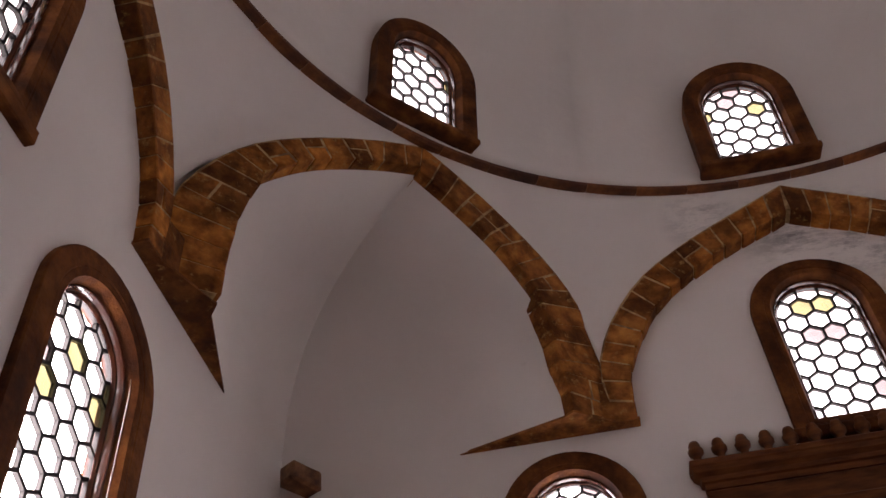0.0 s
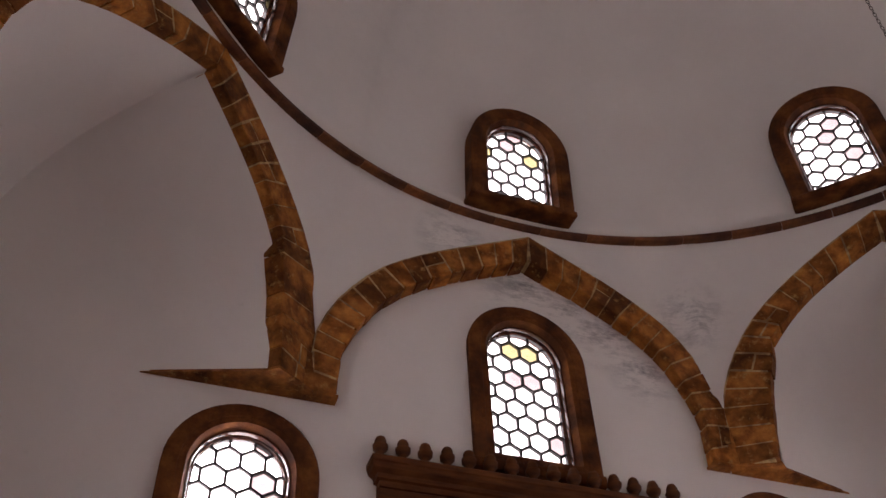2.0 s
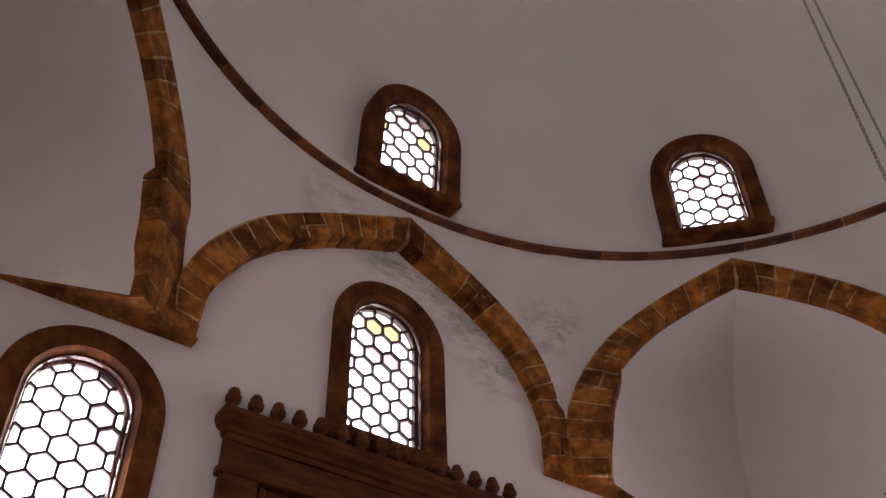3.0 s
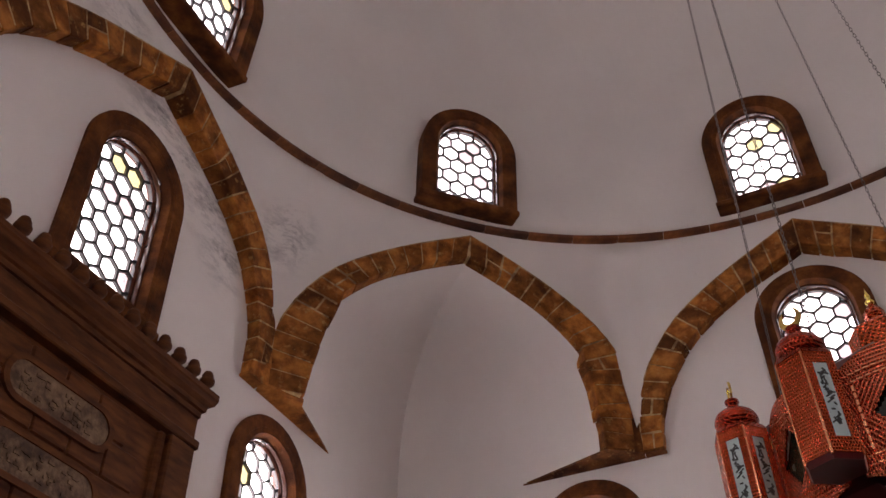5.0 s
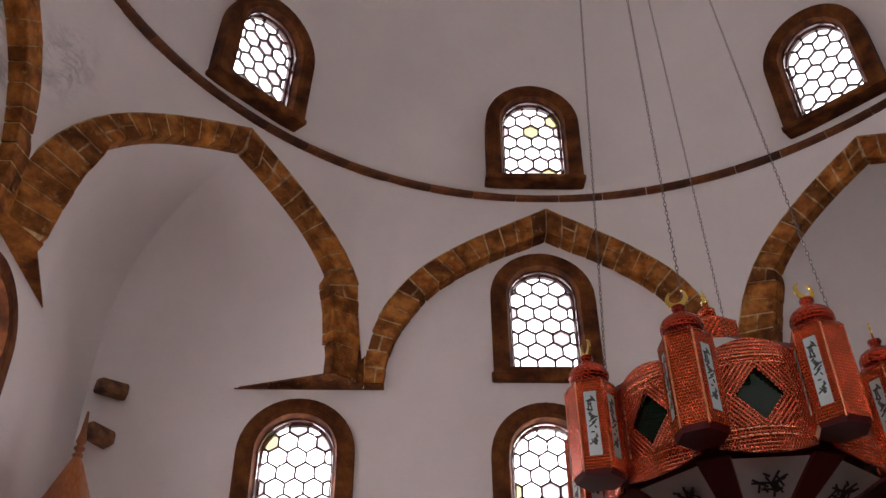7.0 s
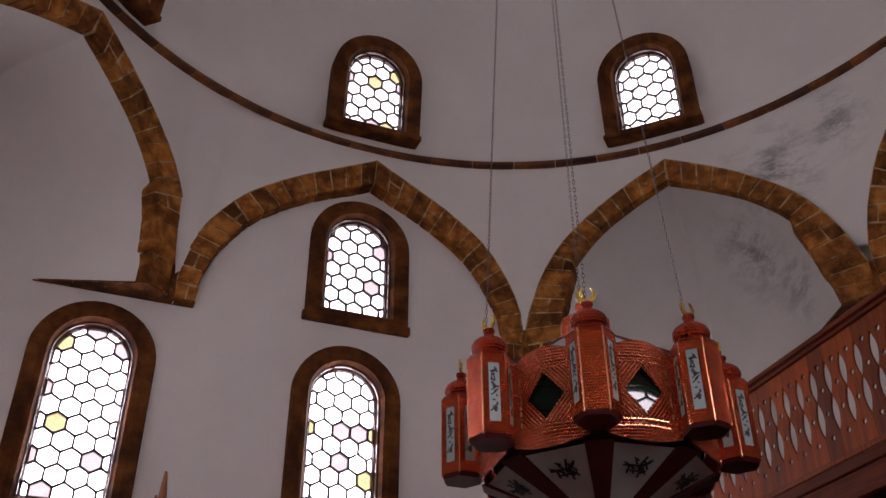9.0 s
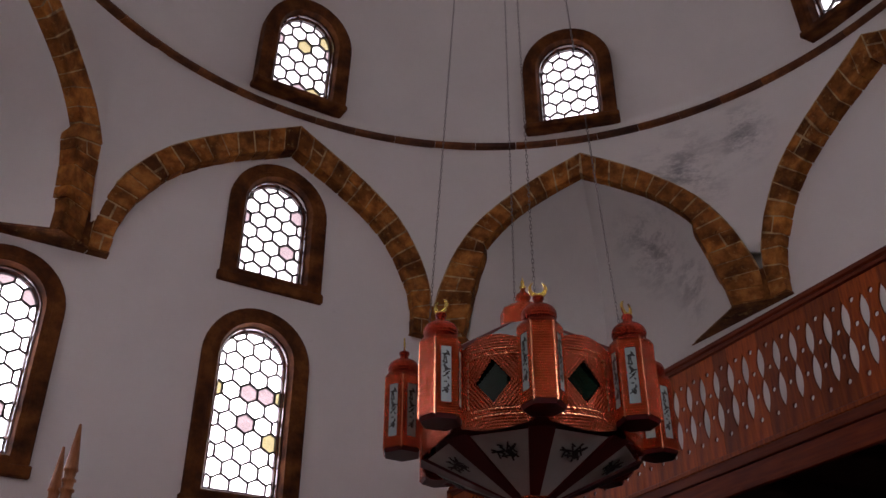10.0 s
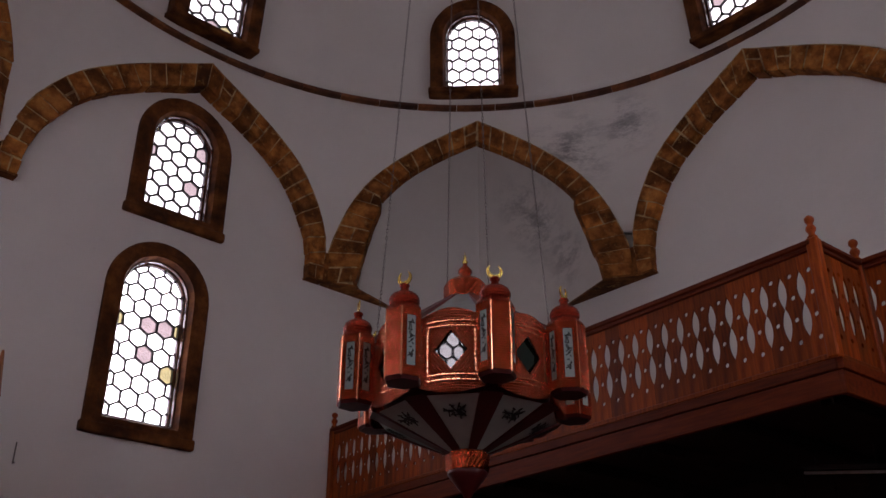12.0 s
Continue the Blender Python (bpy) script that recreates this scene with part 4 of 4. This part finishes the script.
def add_chandelier():
    ch = empty("chandelier", pose(CX, CY, 0), "octagonal copper lantern chandelier with milk-glass panels and dark diamonds", "chandelier")
    rnd = random.Random(11)
    # lantern, built once: local y points inward, front face at -y
    R6 = 0.126
    hexp = [(R6 * math.sin(math.pi / 3 * (i + 0.5)), -R6 * math.cos(math.pi / 3 * (i + 0.5))) for i in range(6)]
    Z0, Z1 = 3.150, 3.620
    def hexa(name, f0, z0, f1, z1, mat):
        verts = [(x * f0, y * f0, z0) for x, y in hexp] + [(x * f1, y * f1, z1) for x, y in hexp]
        faces = [tuple(range(6)), tuple(range(6, 12))] + [(i, (i + 1) % 6, (i + 1) % 6 + 6, i + 6) for i in range(6)]
        return mesh_of(name, verts, faces, mat)
    core = hexa("lantern_core", 0.96, Z0 + 0.005, 0.96, Z1, LACQUER)
    base = hexa("lantern_base", 0.92, Z0 - 0.014, 1.0, Z0 + 0.012, LACQUER)
    strip_me = box_mesh("edge_strip", (0, 0, (Z0 + Z1) / 2), (0.012, 0.012, Z1 - Z0), COPPER_TRIM, 0.003)
    collar = hexa("lantern_collar", 1.05, Z1 - 0.005, 0.90, Z1 + 0.024, COPPER_CAP)
    onion = ((0.080, 0.022), (0.084, 0.028), (0.099, 0.038), (0.107, 0.056), (0.106, 0.075), (0.095, 0.094), (0.072, 0.110), (0.046, 0.120), (0.030, 0.130), (0.028, 0.150), (0.036, 0.156), (0.034, 0.167), (0.014, 0.176), (0.0, 0.178))
    cap_me = lathe("lantern_cap", [(0.95 * r, Z1 + 1.15 * z) for r, z in onion], COPPER_CAP, 18)
    # crescent
    verts, faces = [], []
    ns = 16
    for i in range(ns + 1):
        a = radians(-235 + 290 * i / ns)
        w = 0.013 * math.sin(math.pi * i / ns) + 0.002
        c, s = math.cos(a), math.sin(a)
        for r, y in ((0.045 - w, -0.005), (0.045 + w, -0.005), (0.045 + w, 0.005), (0.045 - w, 0.005)):
            verts.append((r * c, y, Z1 + 0.245 + r * s))
    for i in range(ns):
        faces += [(4 * i + e, 4 * i + (e + 1) % 4, 4 * i + 4 + (e + 1) % 4, 4 * i + 4 + e) for e in range(4)]
    crescent = mesh_of("crescent", verts, faces, GOLD)
    apo = R6 * math.cos(math.pi / 6)
    face_w = R6
    copper_face = prism("copper_face", [(-face_w * 0.48, Z0 + 0.012), (face_w * 0.48, Z0 + 0.012), (face_w * 0.48, Z1 - 0.006), (-face_w * 0.48, Z1 - 0.006)], -apo - 0.004, -apo + 0.006, COPPER)
    rim = sheet("face_rim", [(-face_w * 0.49, Z0 + 0.01), (face_w * 0.49, Z0 + 0.01), (face_w * 0.49, Z1 - 0.005), (-face_w * 0.49, Z1 - 0.005)],
                [[(-0.030, Z0 + 0.075), (0.030, Z0 + 0.075), (0.030, Z1 - 0.06), (-0.030, Z1 - 0.06)]], [],
                lambda x, z: (x, -apo - 0.005, z), lambda x, z: (x, -apo + 0.006, z), COPPER)
    glass = prism("glass_strip", [(-0.032, Z0 + 0.073), (0.032, Z0 + 0.073), (0.032, Z1 - 0.058), (-0.032, Z1 - 0.058)], -apo - 0.001, -apo + 0.004, MILK_GLASS)
    bm = bmesh.new()
    strokes(bm, -0.012, 0.012, Z0 + 0.12, Z1 - 0.10, -apo - 0.003, rnd, 30, 0.007)
    script = finish(bm, "lettering", INK)
    for i in range(8):
        lan = part("lantern", core, ch, "hexagonal copper lantern with milk-glass strips")
        bearing = C_TURN + 45 * i
        a = radians(bearing)
        # outward way for this lantern
        ox, oy = math.sin(a), math.cos(a)
        lan.matrix_basis = pose(0.775 * ox, 0.775 * oy, 0, 0, 0, 180 - bearing)
        for nm, me, lb in (("base", base, ""), ("collar", collar, ""), ("cap", cap_me, "dark copper onion cap"), ("crescent", crescent, "gilt crescent finial")):
            part(nm, me, lan, lb)
        for x, y in hexp:
            part("edge_strip", strip_me, lan, "", pose(x * 0.985, y * 0.985, 0))
        for f in range(6):
            m = pose(0, 0, 0, 0, 0, 60 * f)
            if f in (0, 3):
                part("copper_face", copper_face, lan, "pierced copper face", m)
            else:
                part("face_rim", rim, lan, "", m)
                part("glass_strip", glass, lan, "milk-glass strip", m)
                tagged(part("lettering", script, lan, "black lettering", m), kind="stuff")
    # curved copper panels with mirror diamonds between the lanterns
    zc, hw, hh = 3.365, 0.215, 0.285
    def bulge(x, z):
        return -0.055 * math.cos(math.pi / 2 * x / hw)
    top = [(hw - 2 * hw * i / 16, zc + hh - 0.055 + 0.055 * math.cos(math.pi / 2 * (1 - 2 * i / 16) )) for i in range(17)]
    bot = [(-hw + 2 * hw * i / 16, zc - hh + 0.05 - 0.05 * math.cos(math.pi / 2 * (-1 + 2 * i / 16))) for i in range(17)]
    dia = []
    tips = [(0.105, 0), (0, 0.13), (-0.105, 0), (0, -0.13)]
    for q in range(4):
        a0, a1 = tips[q], tips[(q + 1) % 4]
        for i in range(14):
            f, k = i / 14, 1.0 + (0.075 if i % 2 else -0.02)
            dia.append(((a0[0] + (a1[0] - a0[0]) * f) * k, zc + (a0[1] + (a1[1] - a0[1]) * f) * k))
    grid = [(-hw + 2 * hw * i / 14, zc - hh + 2 * hh * j / 10) for i in range(1, 14) for j in range(1, 10)]
    shell = sheet("panel_sheet", top + bot, [dia], grid, lambda x, z: (x, bulge(x, z), z), lambda x, z: (x, bulge(x, z) + 0.012, z), PANEL_COPPER)
    bm = bmesh.new()
    for z in (zc - 0.20, zc - 0.165, zc + 0.16, zc + 0.195):
        for i in range(12):
            x = -hw * 0.9 + 1.8 * hw * (i + 0.5) / 12
            box_into(bm, (x, bulge(x, z) - 0.001, z), (0.022, 0.005, 0.006), None)
    for sx in (-1, 1):
        for j in range(9):
            z = zc - 0.13 + 0.26 * j / 8
            x = sx * hw * 0.72
            box_into(bm, (x, bulge(x, z) - 0.002, z), (0.010, 0.006, 0.024), None)
    band = finish(bm, "panel_beading", COPPER_TRIM)
    diamond = prism("glass_diamond", [(0.125, zc), (0, zc + 0.155), (-0.125, zc), (0, zc - 0.155)], -0.024, -0.020, DARK_GLASS)
    RP = 0.62
    for i in range(8):
        bearing = C_TURN + 45 * i + 22.5
        a = radians(bearing)
        pan = part("curved_panel", shell, ch, "embossed copper panel, scalloped edge", pose(RP * math.sin(a), RP * math.cos(a), 0, 0, 0, 180 - bearing))
        tagged(part("beading", band, pan), kind="stuff")
        part("glass_diamond", diamond, pan, "dark green glass diamond")
    # funnel below and roof above: milk-glass gores with dark red ribs
    def gore(name, r0, z0, r1, z1, half, mat, off):
        p = []
        for r, z in ((r0, z0), (r1, z1)):
            w = r * math.tan(math.pi / 8) * half
            p += [(-w, -r * off, z), (w, -r * off, z)]
        p += [(x, y + 0.012, z) for x, y, z in p]
        return mesh_of(name, p, [(0, 1, 3, 2), (4, 6, 7, 5), (0, 2, 6, 4), (1, 5, 7, 3), (0, 4, 5, 1), (2, 3, 7, 6)], mat)
    funnel = gore("funnel_gore", 0.60, 3.09, 0.125, 2.86, 0.97, LIT_MILK_GLASS, 1.0)
    rooff = gore("roof_gore", 0.60, 3.62, 0.14, 3.98, 0.97, MILK_GLASS, 1.0)
    def rib_mesh(name, r0, z0, r1, z1, w0, w1):
        s = 1 / math.cos(math.pi / 8)
        v = []
        for r, z, w in ((r0, z0, w0), (r1, z1, w1)):
            v += [(-w, -r * s - 0.006, z), (w, -r * s - 0.006, z), (w, -r * s + 0.05, z), (-w, -r * s + 0.05, z)]
        return mesh_of(name, v, [(0, 1, 2, 3), (4, 5, 6, 7)] + [(e, (e + 1) % 4, (e + 1) % 4 + 4, e + 4) for e in range(4)], LACQUER)
    rib = rib_mesh("funnel_rib", 0.605, 3.09, 0.13, 2.86, 0.075, 0.028)
    rib2 = rib_mesh("roof_rib", 0.61, 3.63, 0.14, 3.98, 0.05, 0.02)
    bm = bmesh.new()
    slope = math.degrees(math.atan2(0.475, 0.23))
    mm = Matrix.Translation((0, -0.485, 3.030)) @ pose(0, 0, 0, slope, 0, 0)
    for k in range(20):
        ln, an = rnd.uniform(0.03, 0.09), rnd.choice((0, 90, 30, -40, 60, -70))
        t = mm @ pose(0, 0, 0, 0, 0, 0) @ Matrix.Translation((rnd.uniform(-0.05, 0.05), -0.012, rnd.uniform(-0.045, 0.045))) @ pose(0, 0, 0, 0, an, 0)
        box_into(bm, (0, 0, 0), (ln, 0.004, 0.010), t)
    blot = finish(bm, "lettering", INK)
    for i in range(8):
        m = pose(0, 0, 0, 0, 0, 180 - (C_TURN + 45 * i + 22.5))
        g = part("funnel_gore", funnel, ch, "milk-glass gore", m)
        tagged(part("lettering", blot, g, "black lettering"), kind="stuff")
        part("roof_gore", rooff, ch, "milk-glass gore", m)
        m = pose(0, 0, 0, 0, 0, 180 - (C_TURN + 45 * i))
        part("funnel_rib", rib, ch, "dark red lacquered rib", m)
        part("roof_rib", rib2, ch, "dark red lacquered rib", m)
    part("inner_drum", lathe("inner_drum", [(0.57, 3.08), (0.57, 3.63)], LACQUER, 24), ch)
    part("hub", lathe("hub", [(0.125, 2.735), (0.145, 2.745), (0.15, 2.855), (0.13, 2.875)], COPPER, 8, smooth=False), ch, "embossed copper hub")
    part("pendant", lathe("pendant", [(0.015, 2.42), (0.03, 2.44), (0.02, 2.48), (0.022, 2.56), (0.04, 2.60), (0.09, 2.66), (0.135, 2.72), (0.13, 2.745)], LACQUER, 16), ch)
    part("top_box", lathe("top_box", [(0.15, 3.96), (0.158, 3.97), (0.158, 4.10), (0.15, 4.11), (0.09, 4.15), (0.04, 4.165), (0.034, 4.18), (0.052, 4.205), (0.05, 4.23), (0.02, 4.26), (0.015, 4.28)], COPPER, 8, smooth=False), ch, "embossed copper lid")
    part("top_finial", lathe("top_finial", [(0.015, 4.275), (0.024, 4.295), (0.010, 4.31), (0.014, 4.33), (0.005, 4.35), (0.0, 4.385)], GOLD, 12), ch, "gilt finial")


add_chandelier()

# chains from four ribs of the roof to the crown of the dome
link_v, link_f = [], []
for i in range(8):
    a = 2 * math.pi * i / 8
    for j in range(4):
        b = 2 * math.pi * (j + 0.5) / 4
        r = 0.0075 + 0.0022 * math.cos(b)
        link_v.append((r * math.cos(a), 0.0022 * math.sin(b), 2.3 * r * math.sin(a)))
for i in range(8):
    for j in range(4):
        link_f.append((i * 4 + j, ((i + 1) % 8) * 4 + j, ((i + 1) % 8) * 4 + (j + 1) % 4, i * 4 + (j + 1) % 4))
for i in range(4):
    a = radians(C_TURN + 90 * i)
    p0 = Vector((CX + 0.64 * math.sin(a), CY + 0.64 * math.cos(a), 3.645))
    p1 = Vector((CX * 0.6 + 0.05 * math.sin(a), CY * 0.6 + 0.05 * math.cos(a), 13.7))
    way = p1 - p0
    q = way.to_track_quat("Z", "Y").to_matrix().to_4x4()
    k = int(way.length / 0.031)
    vs, fs = [], []
    for s in range(k + 1):
        t = Matrix.Translation(p0 + way * (s / k)) @ q @ pose(0, 0, 0, 0, 0, 90 * (s % 2))
        b = len(vs)
        vs += [t @ Vector(v) for v in link_v]
        fs += [tuple(x + b for x in f) for f in link_f]
    me = bpy.data.meshes.new("chain")
    me.from_pydata(vs, [], fs)
    me.materials.append(STEEL)
    tagged(new("chain", me), "thin steel chain from chandelier to dome", "chain", "chandelier chains")
